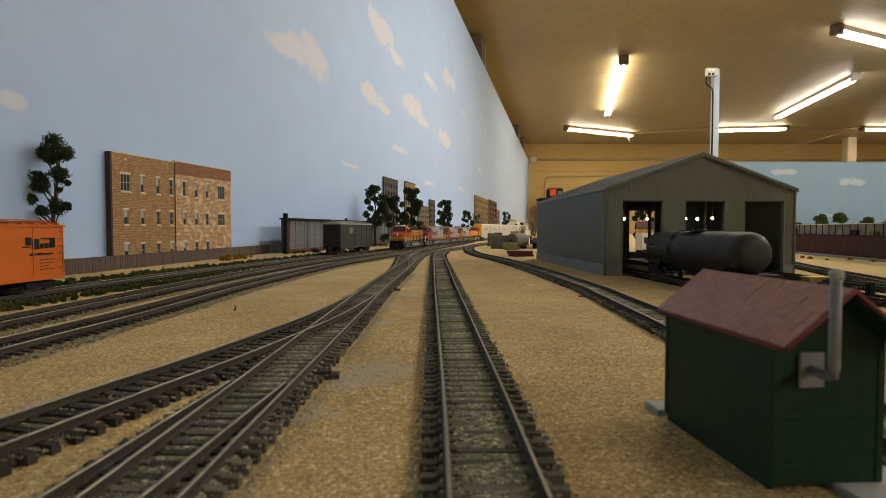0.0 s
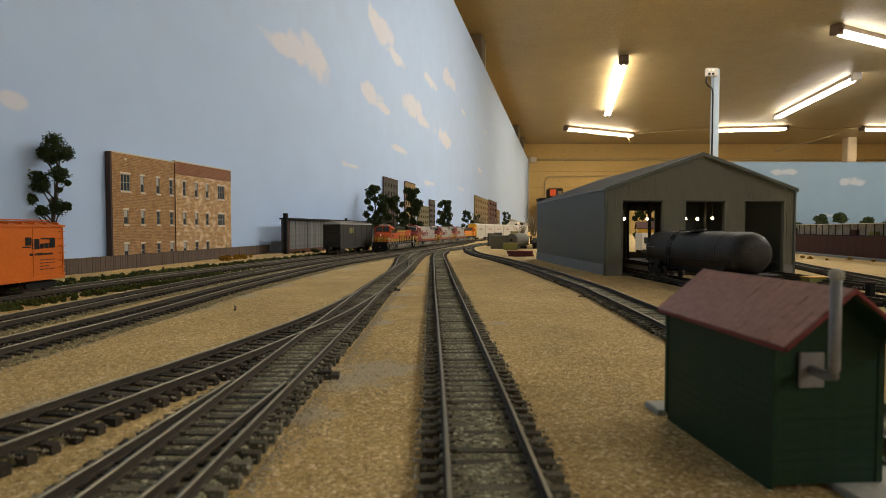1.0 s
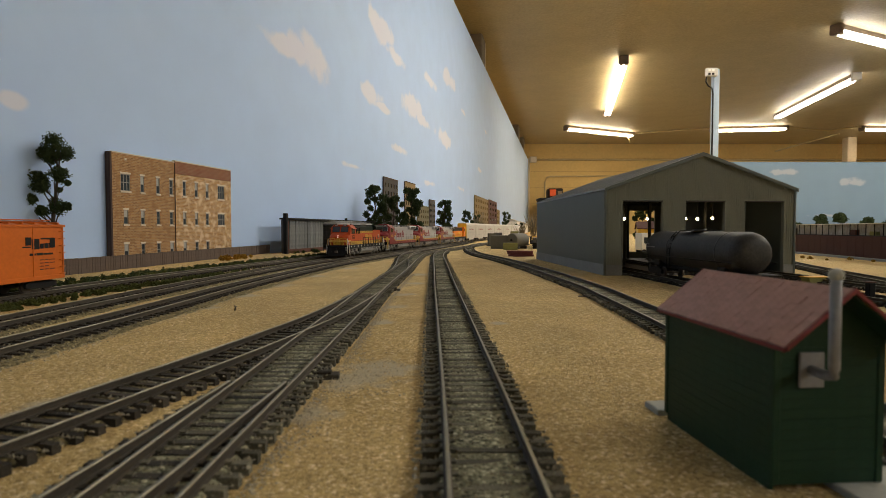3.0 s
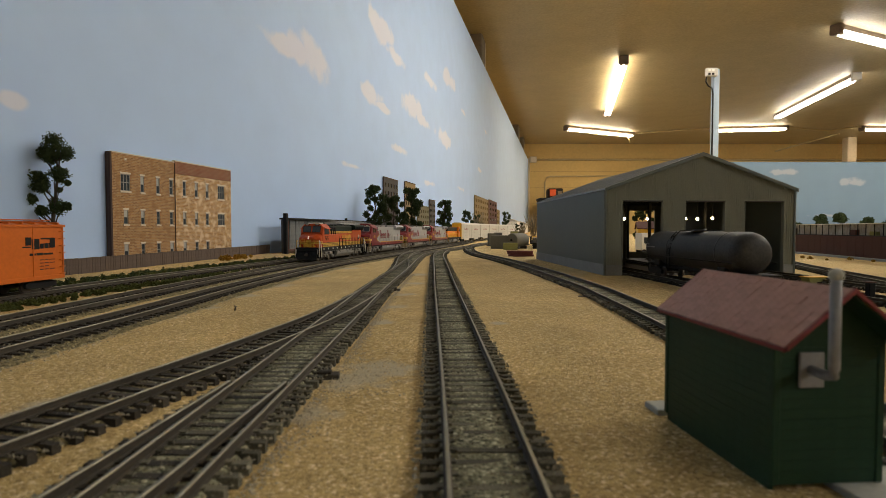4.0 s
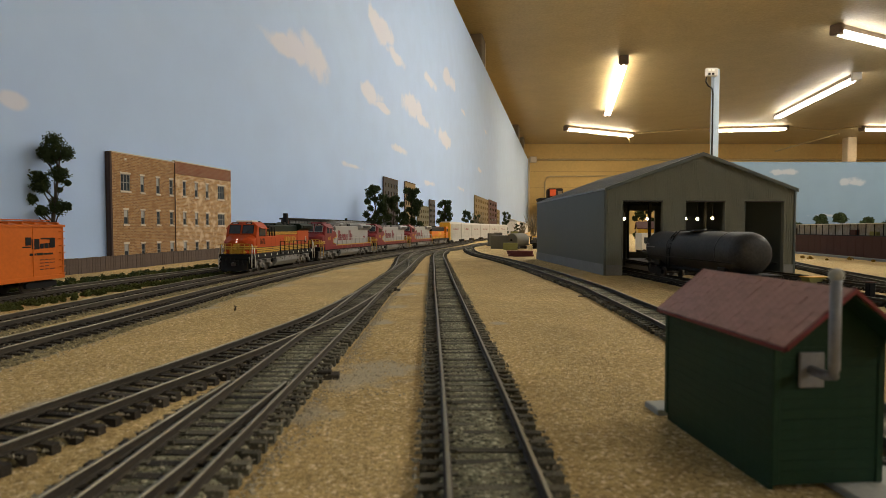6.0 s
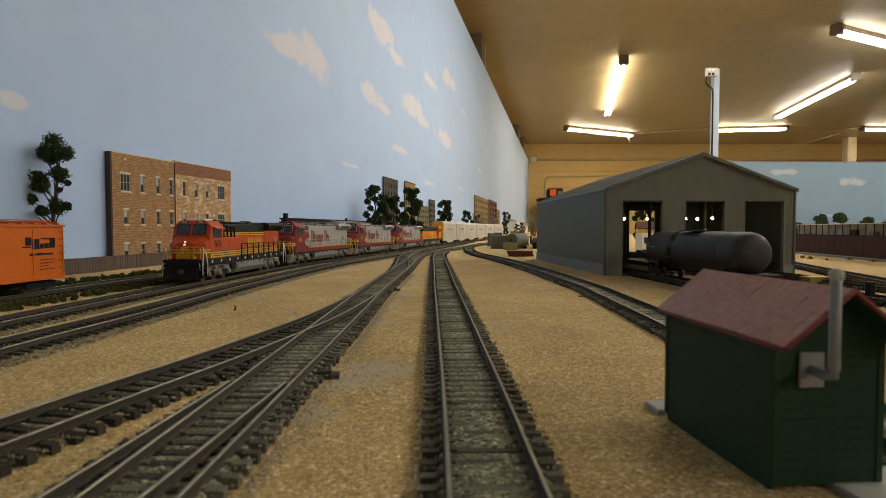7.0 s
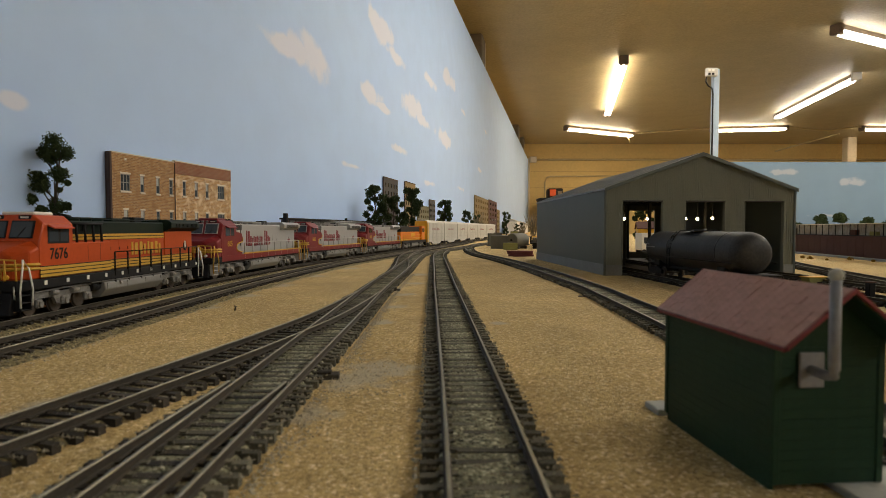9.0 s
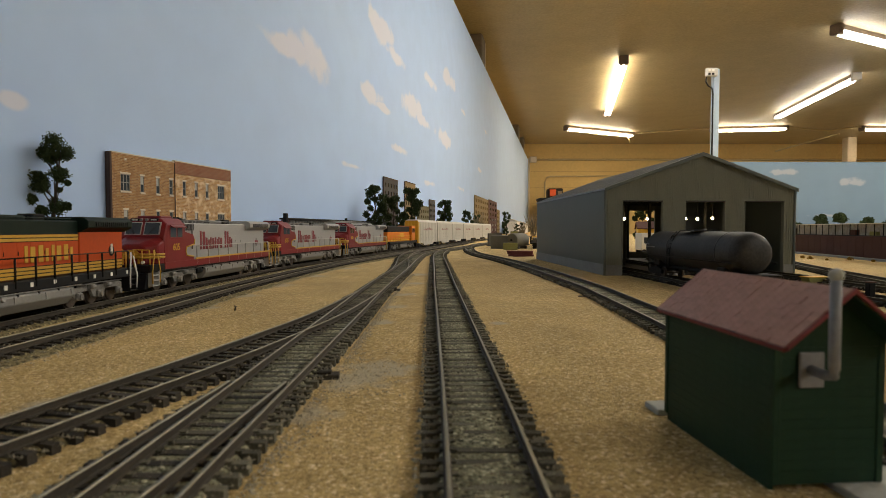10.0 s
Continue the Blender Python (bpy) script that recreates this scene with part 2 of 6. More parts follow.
def build_ground():
    def lines(a, b, c, d, fine, coarse):
        left = list(np.arange(a, b, coarse))
        mid = list(np.arange(b, c, fine))
        right = list(np.arange(c, d + coarse, coarse))
        return left + mid + right
    xs = lines(-1.2, -.6, .9, 3.8, .012, .15)
    ys = lines(-.7, -.1, 1.4, 10.3, .012, .15)
    bm = bmesh.new()
    grid = []
    for x in xs:
        row = []
        for y in ys:
            n = noise.noise(Vector((x * 22, y * 22, 0))) * 0.0005 + noise.noise(Vector((x * 70, y * 70, 3))) * 0.0003
            row.append(bm.verts.new((x, y, n - 0.0004)))
        grid.append(row)
    for i in range(len(xs) - 1):
        for j in range(len(ys) - 1):
            if in_board((xs[i] + xs[i + 1]) / 2, (ys[j] + ys[j + 1]) / 2):
                f = bm.faces.new((grid[i][j], grid[i + 1][j], grid[i + 1][j + 1], grid[i][j + 1]))
                f.smooth = True
    bmesh.ops.delete(bm, geom=[v for v in bm.verts if not v.link_faces], context="VERTS")
    tagged(part("ground", bm, SAND), "tan sandy scenery surface of a model railway board", "ground", kind="structure")


def scatter(name, label, count, where, size, material, seed, lift=0.0, tall=1.0):
    """Loose grains as one mesh of small tetrahedra."""
    rng = random.Random(seed)
    vs, fs = [], []
    while count > 0:
        p = where(rng)
        count -= 1
        if p is None:
            continue
        r = size * rng.uniform(0.5, 1.4)
        a = rng.uniform(0, 6.28)
        b = len(vs)
        for k in range(3):
            vs.append((p[0] + r * math.cos(a + k * 2.1), p[1] + r * math.sin(a + k * 2.1), lift - 0.2 * r + rng.uniform(-.2, .3) * r))
        vs.append((p[0] + rng.uniform(-.4, .4) * r, p[1] + rng.uniform(-.4, .4) * r, lift + r * tall * rng.uniform(.5, 1.1)))
        fs += [(b, b + 1, b + 3), (b + 1, b + 2, b + 3), (b + 2, b, b + 3)]
    me = bpy.data.meshes.new(name)
    me.from_pydata(vs, [], fs)
    me.materials.append(material)
    return tagged(new(name, me), label, "gravel", kind="stuff")


# ---------------------------------------------------------------- tracks
GAUGE = 0.0087
TIE_PITCH = 0.0057


def line_normals(line):
    d = np.gradient(line, axis=0)
    d /= np.linalg.norm(d, axis=1)[:, None]
    return d, np.c_[d[:, 1], -d[:, 0]]


def rail_mesh(line, off, z0):
    """A rail: foot, web and head swept along the line."""
    d, n = line_normals(line)
    prof = [(-.0009, 0), (.0009, 0), (.0009, .0003), (.0003, .0005), (.0003, .0015), (.00045, .0017), (.00045, .0023), (.0003, .0025),
            (-.0003, .0025), (-.00045, .0023), (-.00045, .0017), (-.0003, .0015), (-.0003, .0005), (-.0009, .0003)]
    vs, fs = [], []
    for p, q in zip(line, n):
        for u, v in prof:
            c = p + q * (off + u)
            vs.append((c[0], c[1], z0 + v))
    m = len(prof)
    for i in range(len(line) - 1):
        for k in range(m):
            fs.append((i * m + k, i * m + (k + 1) % m, (i + 1) * m + (k + 1) % m, (i + 1) * m + k))
    me = bpy.data.meshes.new("rail")
    me.from_pydata(vs, [], fs)
    me.materials.append(RAILSIDE)
    me.materials.append(RAILM)
    for i, poly in enumerate(me.polygons):
        if i % m in (6, 7, 8):
            poly.material_index = 1
    return me


def build_tracks():
    bm = bmesh.new()
    box(bm, -.0143, .0143, -.00115, .00115, -.0012, .0020)
    for sx in (-1, 1):
        box(bm, sx * GAUGE - .002, sx * GAUGE + .002, -.0009, .0009, .0020, .0024)
    tie_meshes = []
    for tm in (TIE, TIE_DUSTY):
        me = bpy.data.meshes.new("tie")
        bm.to_mesh(me)
        me.materials.append(tm)
        tie_meshes.append(me)
    bm.free()
    for num, (label, pts, y0, y1) in enumerate(TRACKS):
        line, s = spline(pts)
        keep = (line[:, 1] > y0) & (line[:, 1] < y1)
        line = line[keep]
        if line[0, 1] > line[-1, 1]:
            line = line[::-1]
        track = thing("railway_track", Matrix(), "weathered steel rails on dark ties, " + label, "track", "yard tracks", "structure")
        for off in (-GAUGE, GAUGE):
            ob = new("rail", rail_mesh(line, off, RAIL - .0025))
            ob.parent = track
        # ties
        d, n = line_normals(line)
        st = np.r_[0, np.cumsum(np.linalg.norm(np.diff(line, axis=0), axis=1))]
        rng = random.Random(num)
        dusty = 1 if num in (5, 6, 7, 8) else 0
        far = bmesh.new()
        singles = 0
        for t in np.arange(0, st[-1], TIE_PITCH):
            i = int(np.searchsorted(st, t))
            x, y = np.interp(t, st, line[:, 0]), np.interp(t, st, line[:, 1])
            a = math.degrees(math.atan2(d[i][1], d[i][0])) - 90 + rng.uniform(-1.2, 1.2)
            m = pose(x + rng.uniform(-.0005, .0005), y, rng.uniform(-.0002, .0001), 0, 0, a)
            if 0.05 < y < 0.75 and abs(x) < y * .85 + .03 and singles < 130:
                shared("tie", tie_meshes[dusty], track, m)
                singles += 1
            elif y < 3.4:
                box(far, -.0143, .0143, -.00115, .00115, -.0012, .0020, m)
        if far.verts:
            tagged(part("ties", far, TIE_DUSTY if dusty else TIE, track), kind="stuff")
        else:
            far.free()
        # ballast bed with an uneven shoulder
        bed = bmesh.new()
        rows = []
        top = .0017 if dusty else .0012
        for i in range(0, len(line), 1):
            p, q = line[i], n[i]
            wide = {0: .0175, 1: .0200, 2: .0130}.get(num, .0110)
            w0 = wide + .0018 * noise.noise(Vector((p[0] * 90, p[1] * 90, num)))
            w1 = wide + .0018 * noise.noise(Vector((p[0] * 90, p[1] * 90, num + 40)))
            row = []
            for u, z in ((-w0 - .002, -.0016), (-w0, .0004), (-.010, top), (0, top), (.010, top), (w1, .0004), (w1 + .002, -.0016)):
                c = p + q * u
                z += .0004 * noise.noise(Vector((c[0] * 200, c[1] * 200, 7))) + num * .00002
                row.append(bed.verts.new((c[0], c[1], z)))
            rows.append(row)
        for r0, r1 in zip(rows, rows[1:]):
            for k in range(6):
                bed.faces.new((r0[k], r0[k + 1], r1[k + 1], r1[k])).smooth = True
        part("ballast_bed", bed, BALLAST_GREY if dusty else BALLAST, track, "grey weathered ballast")

        # stones on the shoulders and between the ties, near the front
        def stone_place(rng, line=line, n=n, num=num):
            i = rng.randrange(len(line))
            p = line[i]
            if not (0.04 < p[1] < 1.0) or rng.random() > min(1.0, 0.3 / p[1]):
                return None
            u = rng.uniform(-.018, .022) if num in (0, 1) else rng.uniform(-.0155, .0155)
            return p + n[i] * u
        ob = scatter("ballast_stones", "", 18000 if num in (5, 7) else 6000, stone_place, .0007 if dusty else .00055, STONE, 50 + num, .0015)
        del ob["category"]
        ob.parent = track


# ---------------------------------------------------------------- room
PLASTER = mat("ochre_block_wall", (0.60, 0.43, 0.17), 0.85, vary=0.10, scale=2.5, bump=0.4, bump_scale=60)
CEILING = mat("tan_ceiling", (0.40, 0.33, 0.19), 0.5, vary=0.16, scale=5, bump=0.22, bump_scale=38, spec=0.45)
CONCRETE_FLOOR = mat("concrete_floor", (0.25, 0.24, 0.22), 0.7, vary=0.2, scale=3)
PIPE = mat("painted_pipe", (0.50, 0.40, 0.22), 0.5, vary=0.1, scale=8)
FIXTURE = mat("fixture_dark_metal", (0.16, 0.12, 0.09), 0.5, vary=0.2, scale=12)
FIXTURE_END = mat("fixture_end_grey", (0.55, 0.52, 0.47), 0.5, vary=0.1, scale=12)
TUBES = {COOL: glow("tube_cool", (1.0, 0.96, 0.88), 21), WARM: glow("tube_warm", (1.0, 0.85, 0.62), 23), NEUTRAL: glow("tube_white", (1.0, 0.95, 0.86), 15)}
# clouds painted on the long backdrop: along the wall, height, half length, half height, strength
CLOUDS = [(1.36, .470, .12, .042, 1), (1.29, .462, .15, .030, 1), (1.42, .478, .12, .055, 1), (1.96, .735, .15, .055, 1), (2.12, .69, .15, .035, .9), (1.84, .492, .14, .036, 1), (1.97, .47, .14, .022, .9),
          (2.36, .560, .17, .050, 1.1), (2.52, .535, .15, .030, 1), (2.70, .745, .17, .034, .9), (3.13, .87, .20, .050, 1), (3.0, .53, .23, .045, 1), (2.17, .354, .13, .024, .8),
          (1.70, .238, .11, .014, .8), (2.67, .265, .18, .024, .7), (.640, .195, .030, .016, .75), (3.6, .785, .18, .035, .6), (4.65, .845, .3, .04, .55), (4.35, .497, .24, .025, .55), (3.5, .30, .3, .03, .5)]
PANEL_CLOUDS = [(2.05, .40, .16, .028, .8), (2.50, .335, .12, .034, .8), (2.38, .135, .16, .014, .8), (3.1, .36, .16, .03, .8)]


def sky_paint(name, blue, cloud, places, stretch):
    m = mat(name, blue, 0.75, vary=0.05, scale=1.1, bump=0.04, bump_scale=90)
    nt = m.node_tree
    bs = nt.nodes["Principled BSDF"]
    base = bs.inputs["Base Color"].links[0].from_socket
    tc = nt.nodes.new("ShaderNodeTexCoord")
    nz = nt.nodes.new("ShaderNodeTexNoise")
    nz.inputs["Scale"].default_value, nz.inputs["Detail"].default_value = stretch, 7
    nt.links.new(tc.outputs["Object"], nz.inputs["Vector"])
    best = None
    for u, z, ru, rz, k in places:
        sub = nt.nodes.new("ShaderNodeVectorMath")
        sub.operation = "SUBTRACT"
        sub.inputs[1].default_value = (u, 0, z)
        mul = nt.nodes.new("ShaderNodeVectorMath")
        mul.operation = "MULTIPLY"
        mul.inputs[1].default_value = (1 / ru, 0, 1 / rz)
        ln = nt.nodes.new("ShaderNodeVectorMath")
        ln.operation = "LENGTH"
        inv = nt.nodes.new("ShaderNodeMath")
        inv.operation = "MULTIPLY_ADD"
        inv.inputs[1].default_value, inv.inputs[2].default_value = -1.0, k
        nt.links.new(tc.outputs["Object"], sub.inputs[0])
        nt.links.new(sub.outputs[0], mul.inputs[0])
        nt.links.new(mul.outputs[0], ln.inputs[0])
        nt.links.new(ln.outputs["Value"], inv.inputs[0])
        if best is None:
            best = inv.outputs[0]
        else:
            mxx = nt.nodes.new("ShaderNodeMath")
            mxx.operation = "MAXIMUM"
            nt.links.new(best, mxx.inputs[0])
            nt.links.new(inv.outputs[0], mxx.inputs[1])
            best = mxx.outputs[0]
    wob = nt.nodes.new("ShaderNodeMath")
    wob.operation = "MULTIPLY_ADD"
    wob.inputs[1].default_value = 2.1
    nt.links.new(nz.outputs["Fac"], wob.inputs[0])
    nt.links.new(best, wob.inputs[2])
    rng = nt.nodes.new("ShaderNodeMapRange")
    rng.interpolation_type = "SMOOTHSTEP"
    rng.inputs["From Min"].default_value, rng.inputs["From Max"].default_value = 1.08, 1.50
    rng.inputs["To Max"].default_value = 0.75
    nt.links.new(wob.outputs[0], rng.inputs["Value"])
    mx = nt.nodes.new("ShaderNodeMix")
    mx.data_type = "RGBA"
    mx.inputs["B"].default_value = (*cloud, 1)
    nt.links.new(rng.outputs[0], mx.inputs["Factor"])
    nt.links.new(base, mx.inputs["A"])
    nt.links.new(mx.outputs["Result"], bs.inputs["Base Color"])
    return m


SKY_PAINT = sky_paint("painted_sky_backdrop", (0.468, 0.640, 0.960), (0.76, 0.76, 0.89), CLOUDS, 9)


def wall_frame(y, z, out=0.0):
    """A place on the long backdrop, out metres in front of it."""
    c = math.cos(math.atan(WALL_K))
    return Vector((WALL_X0 + WALL_K * y + out * c, y - out * WALL_K * c, z))


def build_room():
    ang = math.degrees(math.atan(WALL_K))
    m = pose(WALL_X0, 0, 0, 0, 0, 90 - ang)          # local x runs along the wall, local y to its back
    L = (FAR_Y + 0.05) / math.cos(radians(ang))
    bm = bmesh.new()
    box(bm, -1.6, L, 0, .02, -.02, WALL_TOP)
    bevel(bm, .003)
    ob = tagged(part("backdrop_wall", bm, SKY_PAINT), "tall sky-blue painted backdrop board with clouds", "backdrop", kind="structure")
    ob.matrix_basis = m
    bm = bmesh.new()
    box(bm, -5.0, L + .3, .16, .30, -1.15, CEIL + .05)
    ob = tagged(part("wall_west", bm, PLASTER), "ochre painted block wall behind the backdrop", "wall", kind="structure")
    ob.matrix_basis = m
    bm = bmesh.new()
    box(bm, -3.2, 9.0, FAR_Y, FAR_Y + .15, -1.15, CEIL + .05)
    tagged(part("wall_north", bm, PLASTER), "ochre painted block wall at the far end", "wall", kind="structure")
    bm = bmesh.new()
    box(bm, 8.6, 8.75, -4.2, FAR_Y, -1.15, CEIL + .05)
    tagged(part("wall_east", bm, PLASTER), "ochre painted block wall", "wall", kind="structure")
    bm = bmesh.new()
    box(bm, -3.2, 8.6, -4.3, -4.15, -1.15, CEIL + .05)
    tagged(part("wall_south", bm, PLASTER), "ochre painted block wall", "wall", kind="structure")
    bm = bmesh.new()
    box(bm, -3.2, 9.0, -4.3, FAR_Y + .15, CEIL, CEIL + .12)
    tagged(part("ceiling", bm, CEILING), "tan painted uneven plaster ceiling", "ceiling", kind="structure")
    bm = bmesh.new()
    box(bm, -3.2, 9.0, -4.3, FAR_Y + .15, -1.25, -1.15)
    tagged(part("floor", bm, CONCRETE_FLOOR), "grey concrete basement floor", "floor", kind="structure")


def build_fixture(a, b, color, watts):
    a, b = Vector((*a, 0)), Vector((*b, 0))
    d = b - a
    L = d.length
    ang = math.degrees(math.atan2(d.y, d.x))
    mid = (a + b) / 2
    ob = thing("ceiling_light", pose(mid.x, mid.y, CEIL, 0, 0, ang), "long fluorescent strip light with a bright tube", "ceiling light", "ceiling lights")
    bm = bmesh.new()
    prism(bm, [(-.020, 0), (.020, 0), (.020, -.036), (.012, -.044), (-.012, -.044), (-.020, -.036)], "x", -L / 2, L / 2)
    part("housing", bm, FIXTURE, ob)
    for sx in (-1, 1):
        part("end_cap", bbox(sx * L / 2 - .018, sx * L / 2 + .018, -.045, .045, -.080, -.002, .006), FIXTURE_END if color == NEUTRAL and a.x > 3.1 else FIXTURE, ob)
        for sy in (-.022, .022):
            part("lamp_holder", bbox(sx * (L / 2 - .03) - .012, sx * (L / 2 - .03) + .012, sy - .014, sy + .014, -.085, -.03, .004), FIXTURE_END, ob)
    for sy in (-.022, .022):
        bm = bmesh.new()
        tube(bm, [(-L / 2 + .03, sy, -.062), (L / 2 - .03, sy, -.062)], .018, 10)
        part("tube", bm, TUBES[color], ob, "glowing fluorescent tube")
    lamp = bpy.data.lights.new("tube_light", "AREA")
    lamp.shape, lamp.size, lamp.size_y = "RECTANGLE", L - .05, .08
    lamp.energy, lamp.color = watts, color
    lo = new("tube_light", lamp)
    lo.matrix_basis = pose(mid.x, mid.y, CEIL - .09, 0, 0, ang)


build_ground()
build_tracks()
build_room()
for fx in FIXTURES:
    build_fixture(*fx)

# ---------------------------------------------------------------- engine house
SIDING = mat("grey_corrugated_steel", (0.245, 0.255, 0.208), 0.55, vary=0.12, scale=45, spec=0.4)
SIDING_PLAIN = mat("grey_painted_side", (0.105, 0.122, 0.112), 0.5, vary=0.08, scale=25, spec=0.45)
ROOF_METAL = mat("pale_metal_roof", (0.24, 0.255, 0.26), 0.38, vary=0.10, scale=30)
FOOTING = mat("grey_footing", (0.24, 0.25, 0.25), 0.8, vary=0.15, scale=60)
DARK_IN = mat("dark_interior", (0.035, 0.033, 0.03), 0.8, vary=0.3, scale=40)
BULB = glow("small_bulb", (1.0, 0.74, 0.36), 20)


def build_engine_house():
    W, D, EAVE, RIDGE, DOOR = .2136, .331, .093, .1315, .0815
    ob = thing("engine_house", HOUSE, "grey corrugated steel engine house with three open doors", "engine house")
    mid = W / 2
    doors = [(c - .0225, c + .0225) for c in HOUSE_DOORS]
    t = .002

    def gable(y0, y1, name, doors):
        bm = bmesh.new()
        xs = [0]
        for a, b in doors:
            xs += [a, b]
        xs += [W]
        for k in range(0, len(xs), 2):
            pier = bmesh.new()
            box(pier, xs[k], xs[k + 1], y0, y1, 0, DOOR)
            part("wall_pier", pier, SIDING, ob)
        prism(bm, [(0, DOOR), (W, DOOR), (W, EAVE), (mid, RIDGE), (0, EAVE)], "y", y0, y1)
        part(name, bm, SIDING, ob)
    gable(0, t, "front_wall", doors)
    gable(D - t, D, "rear_wall", doors[2:])
    part("rear_door_panel", bbox(doors[2][0], doors[2][1], D - t, D, 0, .012, .0002), SIDING, ob)
    # slab in the same near-black as the trusses, columns and lintels
    part("floor_slab", bbox(t, W - t, .004, D - t, -.001, .0016, .0002), DARK_IN, ob, "dark floor slab")
    # ribs of the sheet steel
    rib = bmesh.new()
    box(rib, -.0005, .0005, -.0007, 0, 0, 1)
    rib_me = bpy.data.meshes.new("rib")
    rib.to_mesh(rib_me)
    rib.free()
    rib_me.materials.append(SIDING)
    x = .0012
    while x < W:
        top = EAVE + (RIDGE - EAVE) * (1 - abs(x - mid) / mid) - .001
        lo = .012
        for a, b in doors:
            if a - .0008 < x < b + .0008:
                lo = DOOR + .0015
        shared("rib", rib_me, ob, Matrix.Translation((x, 0, lo)) @ Matrix.Diagonal((1, 1, top - lo, 1)))
        x += .0024
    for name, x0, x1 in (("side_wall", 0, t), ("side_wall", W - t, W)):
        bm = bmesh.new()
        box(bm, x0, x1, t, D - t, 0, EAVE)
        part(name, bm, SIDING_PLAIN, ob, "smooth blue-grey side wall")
    bm = bmesh.new()
    box(bm, -.0008, 0, .001, D, 0, .012)
    part("footing", bm, FOOTING, ob)
    for a, b in ((0, doors[0][0]), (doors[0][1], doors[1][0]), (doors[1][1], doors[2][0]), (doors[2][1], W)):
        part("footing", bbox(a, b, -.0012, 0, 0, .0115, .0002), FOOTING, ob)
    for xx in (-.0010, W - .0015):
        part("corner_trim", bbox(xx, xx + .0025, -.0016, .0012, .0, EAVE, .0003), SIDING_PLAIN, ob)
    for a, b in doors:
        for xx in (a, b):
            part("door_jamb", bbox(xx - .0005, xx + .0005, -.0009, .004, 0, DOOR, .0002), SIDING, ob)
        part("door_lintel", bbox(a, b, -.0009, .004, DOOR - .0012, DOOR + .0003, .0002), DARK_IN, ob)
    # roof in two slopes with a thickness and overhang
    for sx in (-1, 1):
        bm = bmesh.new()
        ov = .0012
        k = (RIDGE - EAVE) / mid
        prism(bm, [(mid, RIDGE + .0004), (mid + sx * (mid + ov), EAVE - k * ov + .0004), (mid + sx * (mid + ov), EAVE - k * ov + .0022), (mid, RIDGE + .0024)], "y", -.004, D + .004)
        slope = part("roof", bm, ROOF_METAL, ob, "pale sheet metal roof")
        for yy in np.arange(.004, D, .012):
            bm = bmesh.new()
            prism(bm, [(mid + sx * .001, RIDGE + .0024), (mid + sx * (mid + ov), EAVE - k * ov + .0022), (mid + sx * (mid + ov), EAVE - k * ov + .0028), (mid + sx * .001, RIDGE + .0030)], "y", yy, yy + .0008)
            part("seam", bm, ROOF_METAL, slope)
        bm = bmesh.new()
        prism(bm, [(mid, RIDGE + .0026), (mid + sx * (mid + ov), EAVE - k * ov + .0024), (mid + sx * (mid + ov), EAVE - k * ov - .0014), (mid, RIDGE - .0012)], "y", -.0050, -.0040)
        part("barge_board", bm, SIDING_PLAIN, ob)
    # roof trusses and inner lining
    for yy in (.05, .11, .17, .23, .29):
        bm = bmesh.new()
        box(bm, t, W - t, yy, yy + .0015, EAVE - .004, EAVE - .002)
        for k in range(8):
            x0 = t + k * W / 8
            x1 = x0 + W / 8
            z0 = EAVE + (RIDGE - EAVE) * (1 - abs(x0 - mid) / mid) - .003
            z1 = EAVE + (RIDGE - EAVE) * (1 - abs(min(x1, W - t) - mid) / mid) - .003
            tube(bm, [(x0, yy, EAVE - .003), (min(x1, W - t), yy, z1)], .0006, 5)
            tube(bm, [(x0, yy, z0), (min(x1, W - t), yy, z1)], .0006, 5)
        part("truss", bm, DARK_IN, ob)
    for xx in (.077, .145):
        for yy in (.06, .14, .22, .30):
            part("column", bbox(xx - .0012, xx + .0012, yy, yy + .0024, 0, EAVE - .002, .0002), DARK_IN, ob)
    for xx, yy, zz in ((.0434, .0554, .063), (.0872, .093, .0635), (.116, .0514, .063), (.140, .070, .063), (.148, .050, .0635)):
        bm = bmesh.new()
        bmesh.ops.create_uvsphere(bm, u_segments=10, v_segments=6, radius=.0018)
        bulb = part("bulb", bm, BULB, ob, "small glowing bulb")
        bulb.location = (xx, yy, zz)
        bm = bmesh.new()
        tube(bm, [(xx, yy, zz + .002), (xx, yy, EAVE + .004)], .0003, 5)
        part("lamp_cord", bm, DARK_IN, ob)


# ---------------------------------------------------------------- green shed
SHED_GREEN = mat("dark_green_boards", (0.012, 0.042, 0.020), 0.55, vary=0.15, scale=70, bump=0.15, spec=0.3)
SHED_ROOF = mat("red_shingle_plastic", (0.43, 0.21, 0.17), 0.5, vary=0.15, scale=120, bump=0.2, rand=0.09)
SHED_TRIM = mat("red_trim", (0.22, 0.03, 0.03), 0.5, vary=0.15, scale=90)
PIPE_GREY = mat("grey_stove_pipe", (0.27, 0.26, 0.26), 0.45, vary=0.2, scale=90)
PAD = mat("pale_concrete_pad", (0.42, 0.42, 0.38), 0.85, vary=0.12, scale=60, bump=0.3)


